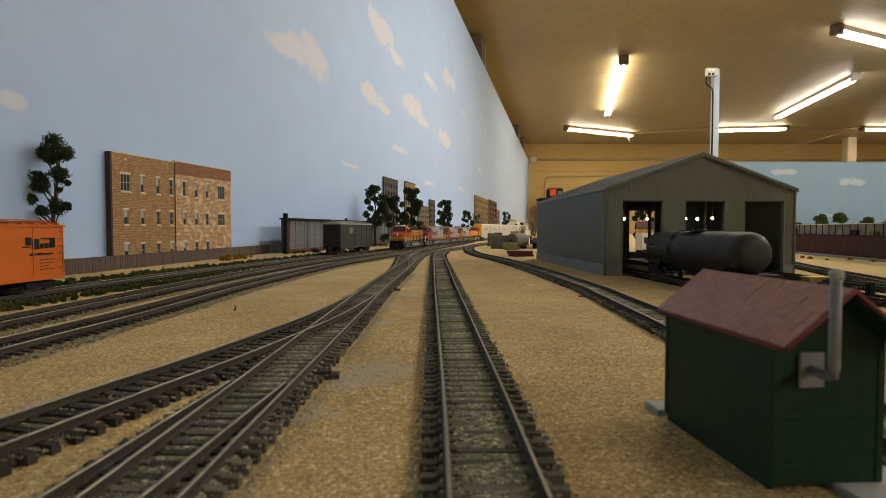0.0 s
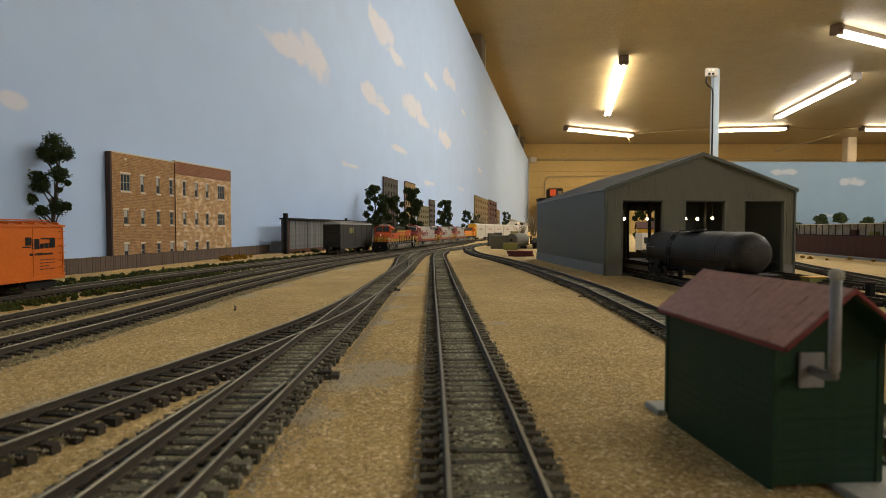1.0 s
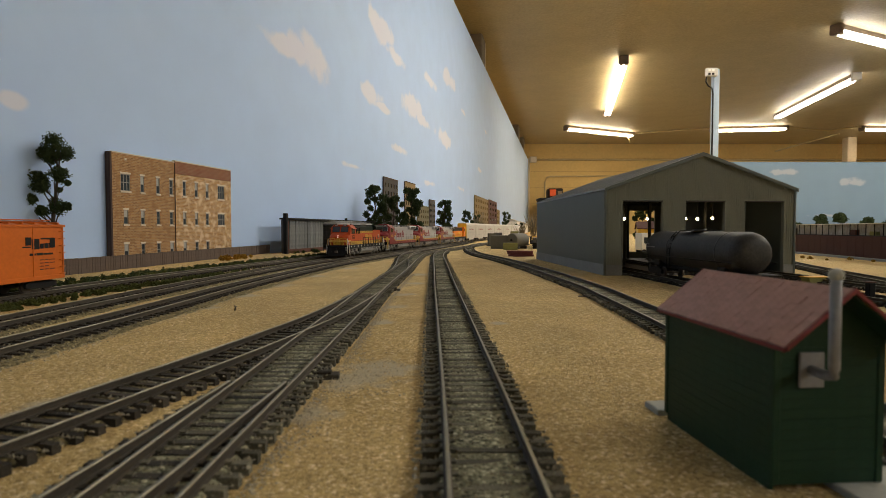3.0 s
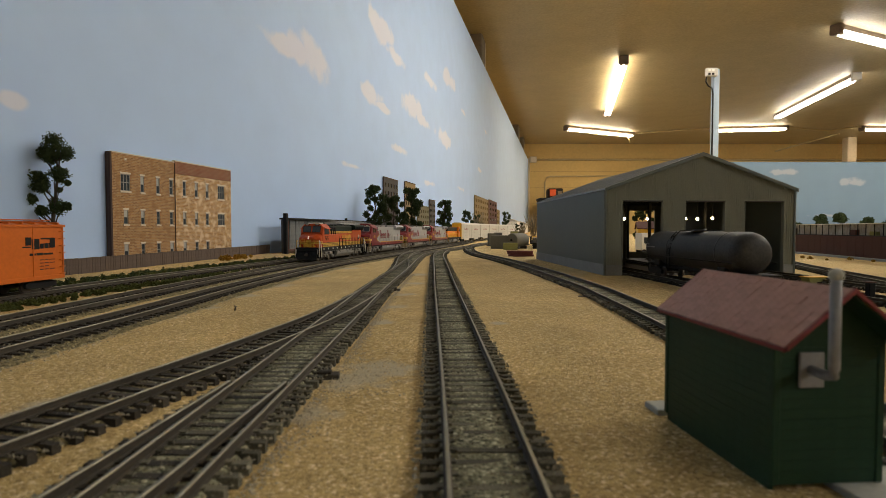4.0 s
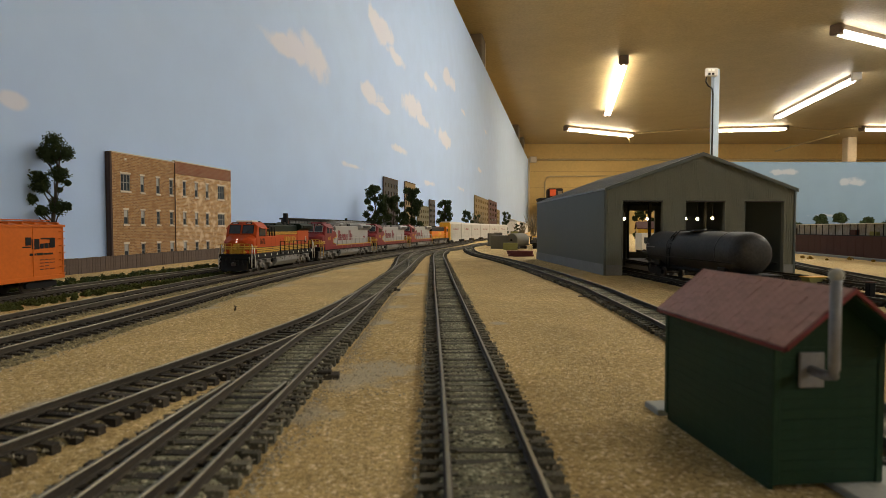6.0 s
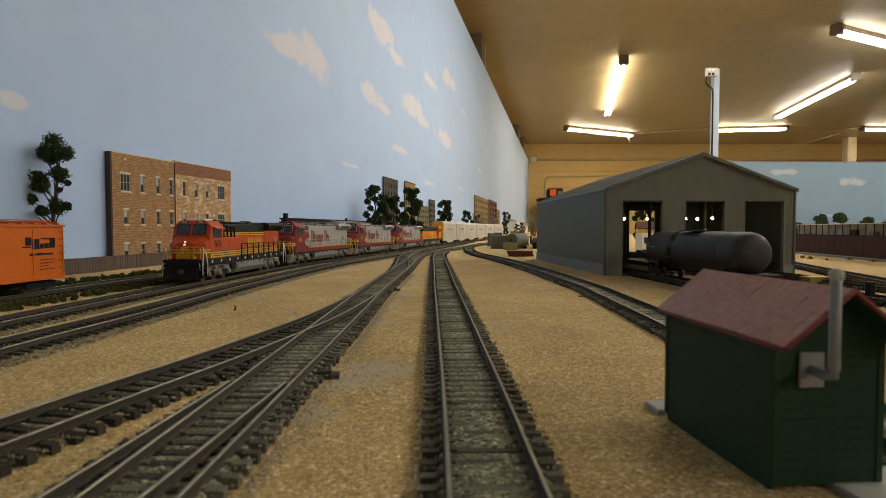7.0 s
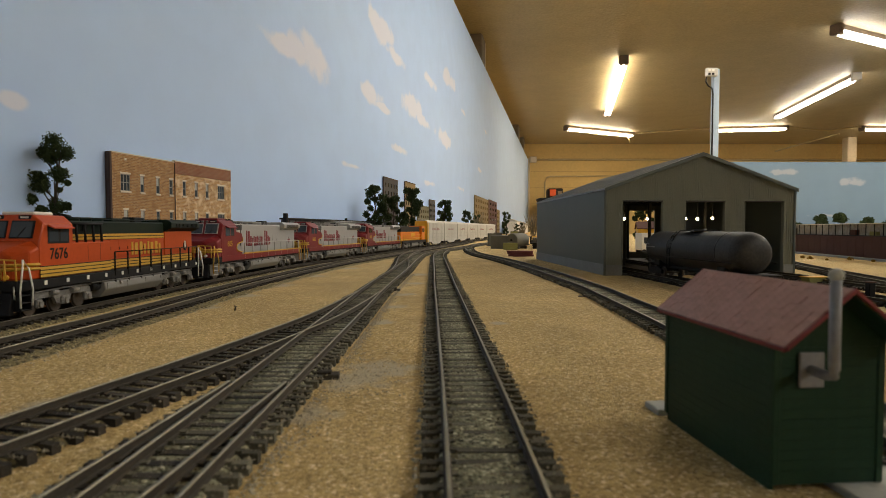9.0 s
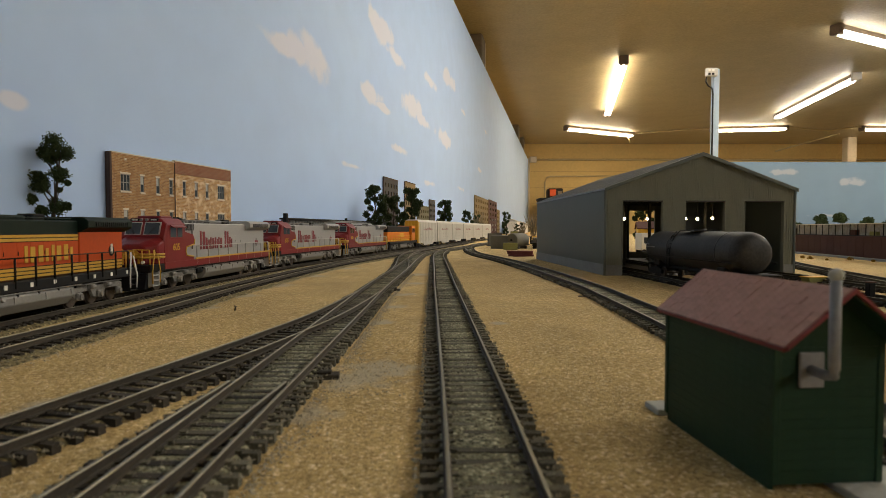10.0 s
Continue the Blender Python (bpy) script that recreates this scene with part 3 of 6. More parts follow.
def build_shed():
    W, D, EAVE, RIDGE = .0220, .0430, .0283, .0372
    ob = thing("shed", pose(.0634, .1050, .0012, 0, 0, 4.2), "small dark green board shed with a red shingled gable roof", "shed")
    t = .0009
    mid = W / 2
    for y0 in (0, D - t):
        bm = bmesh.new()
        prism(bm, [(0, 0), (W, 0), (W, EAVE), (mid, RIDGE), (0, EAVE)], "y", y0, y0 + t)
        part("gable_wall", bm, SHED_GREEN, ob)
    for x0 in (0, W - t):
        bm = bmesh.new()
        box(bm, x0, x0 + t, t, D - t, -.0018, EAVE)
        part("side_wall", bm, SHED_GREEN, ob)
    # horizontal boards
    bm = bmesh.new()
    box(bm, -.00012, 0, 0, D, 0, .00188)
    b_side = bpy.data.meshes.new("board")
    bm.to_mesh(b_side)
    bm.free()
    b_side.materials.append(SHED_GREEN)
    for k in range(13):
        shared("board", b_side, ob, pose(0, 0, .0008 + k * .0020))
    bm = bmesh.new()
    box(bm, 0, W, -.00012, 0, 0, .00188)
    b_front = bpy.data.meshes.new("board")
    bm.to_mesh(b_front)
    bm.free()
    b_front.materials.append(SHED_GREEN)
    for k in range(13):
        shared("board", b_front, ob, pose(0, 0, .0008 + k * .0020))
    for x0, y0 in ((-.0004, -.0004), (W - .0012, -.0004), (-.0004, D - .0012)):
        part("corner_board", bbox(x0, x0 + .0016, y0, y0 + .0016, 0, EAVE, .0002), SHED_GREEN, ob)
    # roof slopes with shingles in rows
    k = (RIDGE - EAVE) / mid
    ov, front = .0018, .0055
    for sx in (-1, 1):
        bm = bmesh.new()
        prism(bm, [(mid, RIDGE), (mid + sx * (mid + ov), EAVE - k * ov), (mid + sx * (mid + ov), EAVE - k * ov + .0009), (mid, RIDGE + .0010)], "y", -front, D + .0015)
        slope = part("roof", bm, SHED_GREEN, ob)
        n, m = 14, 20
        bm = bmesh.new()
        run = math.hypot(mid + ov, k * (mid + ov))
        box(bm, 0, run / n * 1.12, 0, (D + .0015 + front) / m * .995, .0, .0002)
        me = bpy.data.meshes.new("shingle")
        bm.to_mesh(me)
        bm.free()
        me.materials.append(SHED_ROOF)
        rng = random.Random(5)
        ang = math.degrees(math.atan(k))
        for i in range(n):
            for j in range(m):
                u = i * run / n
                y = -front + j * (D + .0015 + front) / m
                base = Matrix.Translation((mid, 0, RIDGE + .0010)) @ (pose(0, 0, 0, 0, ang, 0) if sx > 0 else pose(0, 0, 0, 0, 180 - ang, 0))
                if sx > 0:
                    mm = base @ pose(u, y, .0001 + rng.uniform(0, .0001), 0, 1.2, 0)
                else:
                    mm = Matrix.Translation((mid, 0, RIDGE + .0010)) @ pose(0, 0, 0, 0, -ang, 0) @ Matrix.Translation((-u - run / n * 1.1, y, .0001 + rng.uniform(0, .0001))) @ pose(0, 0, 0, 0, -1.2, 0)
                shared("shingle", me, slope, mm)
    for y0 in (-front - .0006, D + .0015):
        for sx in (-1, 1):
            bm = bmesh.new()
            prism(bm, [(mid, RIDGE + .0014), (mid + sx * (mid + ov), EAVE - k * ov + .0012), (mid + sx * (mid + ov), EAVE - k * ov + .0005), (mid, RIDGE + .0005)], "y", y0, y0 + .0006)
            part("barge_board", bm, SHED_TRIM, ob)
    for sx in (-1, 1):
        xe = mid + sx * (mid + ov)
        part("fascia", bbox(xe - .0004, xe + .0004, -front, D + .0015, EAVE - k * ov + .0002, EAVE - k * ov + .0009, .0001), SHED_TRIM, ob)
    # stove pipe with elbow and wall plate
    bm = bmesh.new()
    tube(bm, [(.0068, -.0004, .0225), (.0056, -.0060, .0228), (.0045, -.0090, .0236), (.0036, -.0102, .0252), (.0034, -.0104, .028), (.0034, -.0104, .0412)], .00092, 12)
    pipe = part("stove_pipe", bm, PIPE_GREY, ob, "grey stove pipe with a bright rounded cap")
    bm = bmesh.new()
    bmesh.ops.create_uvsphere(bm, u_segments=12, v_segments=8, radius=.00125)
    cap = part("cap", bm, PAD, pipe)
    cap.location = (.0034, -.0104, .0414)
    part("wall_plate", bbox(.0045, .0095, -.0009, -.0002, .0190, .0258, .0002), PIPE_GREY, ob)


def build_pad():
    ob = thing("concrete_pad", pose(.0634, .1050, 0, 0, 0, 4.2), "pale grey concrete slabs under the green shed", "slab")
    for x0, x1, y0, y1 in ((.0125, .030, -.030, .0445), (.0304, .062, -.030, .0445), (-.0015, .030, .0449, .0530), (.0304, .062, .0449, .0530)):
        part("slab", bbox(x0, x1, y0, y1, -.0016, .0012, .0003), PAD, ob)


# ---------------------------------------------------------------- rolling stock
BLACK = mat("black_paint", (0.008, 0.008, 0.009), 0.6, vary=0.3, scale=70, spec=0.25)
TANK_BLACK = mat("tank_black", (0.046, 0.045, 0.043), 0.58, second=(0.010, 0.010, 0.011), scale=55, spec=0.5)
SILVER = mat("silver_paint", (0.46, 0.45, 0.43), 0.5, vary=0.12, scale=80)
GREY_TANK = mat("grey_fuel_tank", (0.20, 0.195, 0.185), 0.45, vary=0.15, scale=60)
TRUCK_SILVER = mat("silver_truck", (0.36, 0.345, 0.32), 0.45, metal=0.25, second=(0.09, 0.085, 0.08), scale=190)
ORANGE = mat("orange_paint", (0.50, 0.066, 0.006), 0.42, vary=0.09, scale=50, spec=0.35)
BOX_ORANGE = mat("boxcar_orange", (0.62, 0.140, 0.010), 0.5, vary=0.10, scale=50, spec=0.3)
OLD_ORANGE = mat("faded_yellow_orange_paint", (0.74, 0.20, 0.010), 0.5, vary=0.1, scale=50, spec=0.35)
GREEN = mat("dark_green_paint", (0.006, 0.015, 0.009), 0.55, vary=0.2, scale=60, spec=0.2)
YELLOW = mat("yellow_paint", (0.80, 0.46, 0.03), 0.45, vary=0.08, scale=70)
STRIPE = mat("yellow_stripe_paint", (0.60, 0.35, 0.035), 0.5, vary=0.1, scale=70)
RED = mat("warm_red_paint", (0.20, 0.008, 0.012), 0.4, vary=0.1, scale=60)
HOOD_SILVER = mat("hood_silver", (0.37, 0.365, 0.36), 0.42, vary=0.07, scale=60)
WHITE = mat("white_paint", (0.78, 0.76, 0.70), 0.5, vary=0.05, scale=50)
CREAM = mat("cream_white_panel", (0.53, 0.505, 0.45), 0.5, vary=0.05, scale=40)
MAROON = mat("maroon_lettering", (0.22, 0.015, 0.025), 0.5, vary=0.1, scale=90)
WIN = glass("dark_glass")
HEADLIGHT = glow("headlight_glow", (1.0, 0.72, 0.60), 1.0)
STEEL = mat("wheel_steel", (0.12, 0.10, 0.085), 0.45, metal=0.6, vary=0.3, scale=120)
RUST = mat("rust_brown", (0.10, 0.035, 0.022), 0.8, vary=0.35, scale=60, bump=0.2)
WOODGREY = mat("weathered_boards", (0.085, 0.08, 0.078), 0.8, vary=0.35, scale=60, bump=0.3)


def s(bm_args):
    return [v * K for v in bm_args]


def pbox(name, a, material, parent, label="", w=0.03, seg=1):
    """A bevelled block given in full-size metres."""
    return part(name, bbox(*s(a), w * K, seg), material, parent, label)


def ptube(name, pts, r, material, parent, label="", seg=6):
    bm = bmesh.new()
    tube(bm, [[c * K for c in p] for p in pts], r * K, seg)
    return part(name, bm, material, parent, label)


def pprism(name, outline, axis, a, b, material, parent, label="", w=0.0):
    bm = bmesh.new()
    prism(bm, [(u * K, v * K) for u, v in outline], axis, a * K, b * K)
    if w:
        bevel(bm, w * K)
    return part(name, bm, material, parent, label)


def text(words, size, m, material, parent, bold=0.0):
    c = bpy.data.curves.new("lettering", "FONT")
    c.body, c.size, c.extrude, c.offset = words, size, .00005, bold
    c.align_x, c.align_y = "CENTER", "CENTER"
    c.materials.append(material)
    ob = new("lettering", c)
    ob.parent = parent
    ob.matrix_basis = m
    return ob


def wheelset(parent, x, r=.5):
    bm = bmesh.new()
    for y in (-.76, .76):
        tube(bm, [(x * K, (y - .07) * K, r * K), (x * K, (y + .07) * K, r * K)], r * K, 16)
        sy = 1 if y > 0 else -1
        tube(bm, [(x * K, (y - sy * .10) * K, r * K), (x * K, (y - sy * .06) * K, r * K)], (r + .06) * K, 16)
    tube(bm, [(x * K, -.76 * K, r * K), (x * K, .76 * K, r * K)], .09 * K, 8)
    return part("wheelset", bm, STEEL, parent)


def loco_truck(parent, cx, axles, material):
    hub = part("truck", bbox(*s((cx - axles[-1] - .5, cx + axles[-1] + .5, -.5, .5, .45, .95)), .05 * K), BLACK, parent, "")
    for a in axles:
        wheelset(hub, cx + a, .52)
    for sy in (-1, 1):
        e = axles[-1] + .55
        y0, y1 = sorted((sy * 1.02, sy * 1.2))
        pprism("side_frame", [(cx - e, .62), (cx - e + .3, .5), (cx - e + .55, .78), (cx - .75, .78), (cx - .5, .42), (cx + .5, .42), (cx + .75, .78), (cx + e - .55, .78), (cx + e - .3, .5), (cx + e, .62), (cx + e, .98), (cx + e - .4, 1.08), (cx, 1.0), (cx - e + .4, 1.08), (cx - e, .98)], "y", y0, y1, material, hub)
        for a in axles:
            bm = bmesh.new()
            box(bm, (cx + a - .24) * K, (cx + a + .24) * K, min(sy * 1.15, sy * 1.36) * K, max(sy * 1.15, sy * 1.36) * K, .36 * K, .76 * K)
            bevel(bm, .06 * K)
            tube(bm, [((cx + a) * K, sy * 1.3 * K, .54 * K), ((cx + a) * K, sy * 1.45 * K, .54 * K)], .15 * K, 10)
            part("axle_box", bm, material, hub)
        for a in (-.85, .85):
            ptube("brake_cylinder", [(cx + a - .28, sy * 1.3, .98), (cx + a + .28, sy * 1.3, .98)], .13, material, hub, seg=8)
        ptube("brake_pipe", [(cx - e + .2, sy * 1.27, 1.12), (cx + .1, sy * 1.31, 1.16), (cx + e - .2, sy * 1.27, 1.1)], .045, material, hub)
    return hub


def railing(parent, x0, x1, y, z0, n, material, h=1.05):
    step = (x1 - x0) / (n - 1)
    for k in range(n):
        ptube("railing_post", [(x0 + k * step, y, z0 - .25), (x0 + k * step, y, z0 + h)], .035, material, parent, seg=5)
    for z in (z0 + h * .5, z0 + h):
        ptube("handrail", [(x0, y, z), (x1, y, z)], .03, material, parent, seg=5)


def grille(name, parent, x0, x1, z0, z1, y, n, material, back):
    g = pbox(name, (x0, x1, min(y, y * .985), max(y, y * .985), z0, z1), back, parent, w=.01)
    for k in range(n):
        x = x0 + (k + .5) * (x1 - x0) / n
        pbox("louvre", (x - .03, x + .03, min(y, y * 1.02), max(y, y * 1.02), z0 + .03, z1 - .03), material, g, w=.008)
    return g


def loft(name, sections, material, parent, label="", w=.05):
    """A body through cross sections (x, half width, shoulder height, half roof, roof height), bottom at the deck."""
    bm = bmesh.new()
    rings = []
    for x, h, zs, hc, zt in sections:
        out = [(-h, 1.72), (h, 1.72), (h, zs), (hc, zt), (-hc, zt), (-h, zs)]
        rings.append([bm.verts.new((x * K, y * K, z * K)) for y, z in out])
    for r0, r1 in zip(rings, rings[1:]):
        for k in range(6):
            bm.faces.new((r0[k], r0[(k + 1) % 6], r1[(k + 1) % 6], r1[k]))
    bm.faces.new(rings[0][::-1])
    bm.faces.new(rings[-1])
    bmesh.ops.recalc_face_normals(bm, faces=list(bm.faces))
    bevel(bm, w * K)
    return part(name, bm, material, parent, label)


def side(sy, a, b):
    return tuple(sorted((sy * a, sy * b)))


def mark(parent, x, wd, z0, z1, y, sy, material, k):
    """One plain upright mark of a company's name: a broad and a narrow stroke on a foot."""
    lo, hi = side(sy, y, y + .025)
    wide, thin = wd * .46, wd * .30
    a, b = (wide, thin) if k % 2 else (thin, wide)
    pbox("logo_stroke", (x - a, x, lo, hi, z0, z1), material, parent, w=.005)
    pbox("logo_stroke", (x - wd, x - wd + b, lo, hi, z0, z1 - (.14 if k % 2 else .05)), material, parent, w=.005)


def banded(parent, name, x0, x1, y, sy, z0, n, material):
    """Yellow bands parted by thin dark lines."""
    lo, hi = side(sy, y, y + .02)
    pbox(name + "_ground", (x0, x1, lo, hi, z0 - .03, z0 + n * .17), BLACK, parent, w=.004)
    lo, hi = side(sy, y + .012, y + .03)
    for k in range(n):
        pbox(name, (x0, x1, lo, hi, z0 + k * .17, z0 + k * .17 + .125), material, parent, w=.004)


def loco_base(name, label, scheme):
    ob = thing(name, Matrix(), label, "locomotive", "locomotives of the moving train")
    orange = scheme == "orange"
    hood = ORANGE if orange else HOOD_SILVER
    face = ORANGE if orange else RED
    dark = GREEN if orange else GREY_TANK
    iron = BLACK if orange else SILVER
    # frame, sills, tank, trucks
    pbox("frame", (-10.6, 10.5, -1.50, 1.50, 1.24, 1.72), BLACK, ob, w=.05)
    for sy in (-1, 1):
        lo, hi = side(sy, 1.50, 1.54)
        if not orange:
            pbox("sill_panel", (-10.0, 9.0, lo, hi, 1.36, 1.80), RED, ob, "red sill", w=.01)
            lo, hi = side(sy, 1.53, 1.56)
            pbox("sill_stripe", (-10.0, 4.9, lo, hi, 1.80, 1.92), STRIPE, ob, w=.01)
        for k in range(6):
            x = -4.2 + k * 1.55
            pbox("sill_bracket", (x, x + .12, *side(sy, 1.36, 1.47), 1.05, 1.30), BLACK, ob, w=.01)
    pprism("fuel_tank", [(-1.40, 1.16), (-1.47, 1.08), (-1.5, .74), (-1.12, .32), (1.12, .32), (1.5, .74), (1.47, 1.08), (1.40, 1.16)], "x", -3.9, 3.3, GREY_TANK, ob, "grey fuel tank", w=.04)
    for x in (-3.6, -1.5, .8, 3.0):
        pbox("tank_seam", (x, x + .04, -1.512, 1.512, .76, 1.07), TRUCK_SILVER, ob, w=.005)
    for sy in (-1, 1):
        ptube("fuel_filler", [(1.6, sy * 1.42, 1.0), (1.6, sy * 1.56, 1.06)], .11, TRUCK_SILVER, ob, seg=8)
        ptube("air_reservoir", [(3.45, sy * 1.12, .95), (4.25, sy * 1.12, .95)], .24, BLACK, ob, seg=10)
        ptube("sill_pipe", [(-4.6, sy * 1.46, 1.20), (4.6, sy * 1.46, 1.20)], .035, TRUCK_SILVER, ob, seg=5)
    for cx in (-6.75, 6.75):
        loco_truck(ob, cx, (-2.05, 0, 2.05), TRUCK_SILVER)
    # hood
    if orange:
        pbox("hood", (-5.3, 6.25, -.98, .98, 1.72, 3.44), ORANGE, ob, w=.05)
        pbox("upper_hood", (-5.3, 6.25, -.98, .98, 3.44, 4.40), GREEN, ob, "dark green upper hood", w=.07)
        pbox("rear_hood", (-9.9, -5.32, -1.02, 1.02, 1.72, 3.95), ORANGE, ob, w=.04)
        for sy in (-1, 1):
            banded(ob, "upper_stripe", -5.2, 6.2, .985, sy, 3.42, 2, STRIPE)
            banded(ob, "lower_stripe", -9.8, 2.4, 1.025, sy, 1.78, 3, STRIPE)
            lo, hi = side(sy, .9, 1.44)
            cabinet = pbox("side_cabinet", (2.5, 6.3, lo, hi, 1.72, 3.30), ORANGE, ob, "orange cabinet flush with the cab", w=.04)
            banded(cabinet, "lower_stripe", 2.55, 6.28, 1.445, sy, 1.78, 3, STRIPE)
            for x in (3.6, 4.8):
                pbox("cabinet_seam", (x, x + .03, *side(sy, 1.44, 1.447), 2.35, 3.26), RUST, cabinet, w=.004)
            for x in (2.9, 3.7, 4.5, 5.3, 6.0):
                ptube("hood_stanchion", [(x, sy * 1.15, 3.28), (x, sy * 1.10, 4.25)], .075, BLACK, ob, seg=6)
            ptube("hood_pipe", [(2.8, sy * 1.12, 4.25), (6.1, sy * 1.12, 4.25)], .07, BLACK, ob, seg=6)
            for k in range(4):
                mark(ob, -.75 - k * 1.05, .80, 2.45, 3.22, .985, sy, STRIPE, k)
            bm = bmesh.new()
            tube(bm, [(-8.6 * K, sy * 1.02 * K, 2.78 * K), (-8.6 * K, sy * 1.045 * K, 2.78 * K)], .30 * K, 14)
            part("herald_ground", bm, BLACK, ob)
            pbox("herald", (-8.72, -8.48, *side(sy, 1.04, 1.06), 2.62, 3.15), WHITE, ob, w=.05)
            banded(ob, "cab_stripe", 6.35, 9.0, 1.505, sy, 1.78, 3, STRIPE)
    else:
        pbox("hood", (-9.9, 6.25, -.98, .98, 1.72, 4.34), HOOD_SILVER, ob, "silver hood", w=.08)
        for sy in (-1, 1):
            x = 3.1
            for k, wd in enumerate((.78, .66, .66, .52, .66, .30, .72, .62)):
                if k != 5:
                    mark(ob, x, wd, 2.42, 3.78 if k in (0, 6) else 3.28, .985, sy, MAROON, k)
                x -= wd + .11
            flank = [(6.3, 1.75), (6.3, 3.75), (5.0, 3.55), (4.75, 3.2), (4.85, 2.85), (5.9, 2.70), (6.05, 2.4), (5.9, 2.12), (4.9, 2.0), (4.9, 1.75)]
            lo, hi = side(sy, .98, 1.40)
            pprism("warbonnet_flank", flank, "y", lo, hi, RED, ob, "red flank behind the cab")
            for p, q in zip(flank[3:8], flank[4:9]):
                ptube("warbonnet_line", [(p[0], sy * 1.40, p[1]), (q[0], sy * 1.40, q[1])], .055, STRIPE, ob, seg=5)
            for x in (4.4, 5.6):
                ptube("hood_pipe", [(x, sy * 1.05, 2.5), (x, sy * 1.05, 4.2), (x - .5, sy * .8, 4.42)], .05, GREY_TANK, ob, seg=5)
            pbox("herald", (-8.1, -7.8, *side(sy, .985, 1.0), 2.4, 3.1), GREY_TANK, ob, w=.05)
            pbox("herald", (-8.3, -7.6, *side(sy, .985, 1.002), 2.6, 2.9), MAROON, ob, w=.05)
    # radiator wings at the rear
    pprism("radiator", [(-1.0, 3.80), (-1.5, 4.05), (-1.5, 4.40), (-1.2, 4.60), (1.2, 4.60), (1.5, 4.40), (1.5, 4.05), (1.0, 3.80)], "x", -10.2, -5.3, GREEN if orange else HOOD_SILVER, ob, "", w=.03)
    for sy in (-1, 1):
        grille("radiator_grille", ob, -9.7, -6.0, 4.06, 4.36, sy * 1.51, 16, dark, BLACK)
        grille("air_intake", ob, 4.0, 5.8, 3.82, 4.26, sy * 1.0, 9, dark, BLACK)
        for k in range(8):
            x = -4.7 + k * 1.0
            pbox("hood_door", (x - .46, x + .46, *side(sy, .975, .986), 2.38, 3.38), hood, ob, w=.012)
            pbox("door_latch", (x + .36, x + .41, *side(sy, .986, 1.005), 2.8, 2.98), BLACK if orange else GREY_TANK, ob, w=.004)
        ptube("roof_handrail", [(-5.0, sy * .75, 4.50), (5.6, sy * .75, 4.50)], .03, dark, ob, seg=4)
    pbox("roof_vent", (-1.6, .6, -.55, .55, 4.34, 4.60), dark, ob, w=.06)
    pbox("exhaust", (-3.4, -2.4, -.4, .4, 4.34, 4.70), BLACK, ob, w=.06)
    for x in (1.6, 2.8, 4.0):
        bm = bmesh.new()
        tube(bm, [(x * K, 0, 4.36 * K), (x * K, 0, 4.60 * K)], .5 * K, 14)
        part("roof_fan", bm, dark, ob)
    # cab and nose
    loft("cab", [(6.25, 1.5, 4.22, 1.05, 4.62), (8.62, 1.5, 4.22, 1.02, 4.62), (9.0, 1.48, 3.30, 1.25, 3.50)], face, ob, "cab with dark windows", w=.05)
    loft("nose", [(8.9, 1.46, 3.16, 1.2, 3.46), (9.62, 1.42, 2.92, .72, 3.22), (10.12, .86, 2.72, .48, 2.98)], face, ob, "faceted sloping nose", w=.06)
    pbox("cab_roof", (6.7, 8.2, -.8, .8, 4.60, 4.78), WHITE if orange else RED, ob, w=.06)
    for sy in (-1, 1):
        surround = pbox("window_surround", (6.6, 8.35, *side(sy, 1.49, 1.51), 3.30, 4.14), BLACK if orange else RED, ob, w=.02)
        for x0, x1 in ((6.7, 7.35), (7.5, 8.25)):
            pbox("side_window", (x0, x1, *side(sy, 1.50, 1.52), 3.38, 4.06), WIN, surround, w=.02)
        pprism("sunshade", [(sy * 1.48, 4.20), (sy * 1.80, 4.04), (sy * 1.80, 3.99), (sy * 1.48, 4.12)], "x", 6.6, 8.3, face, ob)
        lo, hi = side(sy, .09, 1.18)
        pprism("windshield_frame", [(8.68, 4.36), (8.735, 4.36), (9.03, 3.56), (8.97, 3.56)], "y", lo, hi, BLACK if orange else SILVER, ob)
        lo, hi = side(sy, .14, 1.10)
        pprism("windshield", [(8.70, 4.30), (8.775, 4.30), (9.03, 3.61), (8.96, 3.61)], "y", lo, hi, WIN, ob)
        ptube("windshield_wiper", [(9.06, sy * .5, 3.60), (8.90, sy * .8, 4.05)], .018, BLACK, ob, seg=4)
        board = pbox("number_board", (8.50, 8.70, *side(sy, .35, .95), 4.42, 4.60), BLACK, ob, w=.02)
        pbox("number_bar", (8.70, 8.715, *side(sy, .45, .85), 4.47, 4.55), WHITE, board, w=.005)
    bm = bmesh.new()
    if orange:
        for z, x in ((3.02, 9.98), (2.82, 10.08)):
            tube(bm, [((x - .05) * K, 0, z * K), ((x + .12) * K, 0, z * K)], .075 * K, 12)
    else:
        for y in (.18, -.18):
            tube(bm, [(8.64 * K, y * K, 4.50 * K), (8.80 * K, y * K, 4.50 * K)], .09 * K, 12)
    part("headlight", bm, HEADLIGHT if orange else GREY_TANK, ob, "paired headlights")
    # bands that wrap round the nose
    for z in ((2.20, 2.38) if orange else (2.15, 2.33)):
        for sy in (-1, 1):
            ptube("nose_band", [(9.0, sy * 1.49, z), (9.62, sy * 1.45, z), (10.14, sy * .87, z), (10.16, 0, z)], .075, STRIPE, ob, seg=4)
    pbox("nose_door", (10.10, 10.15, -.34, .34, 1.76, 2.66), STRIPE if orange else RED, ob, w=.03)
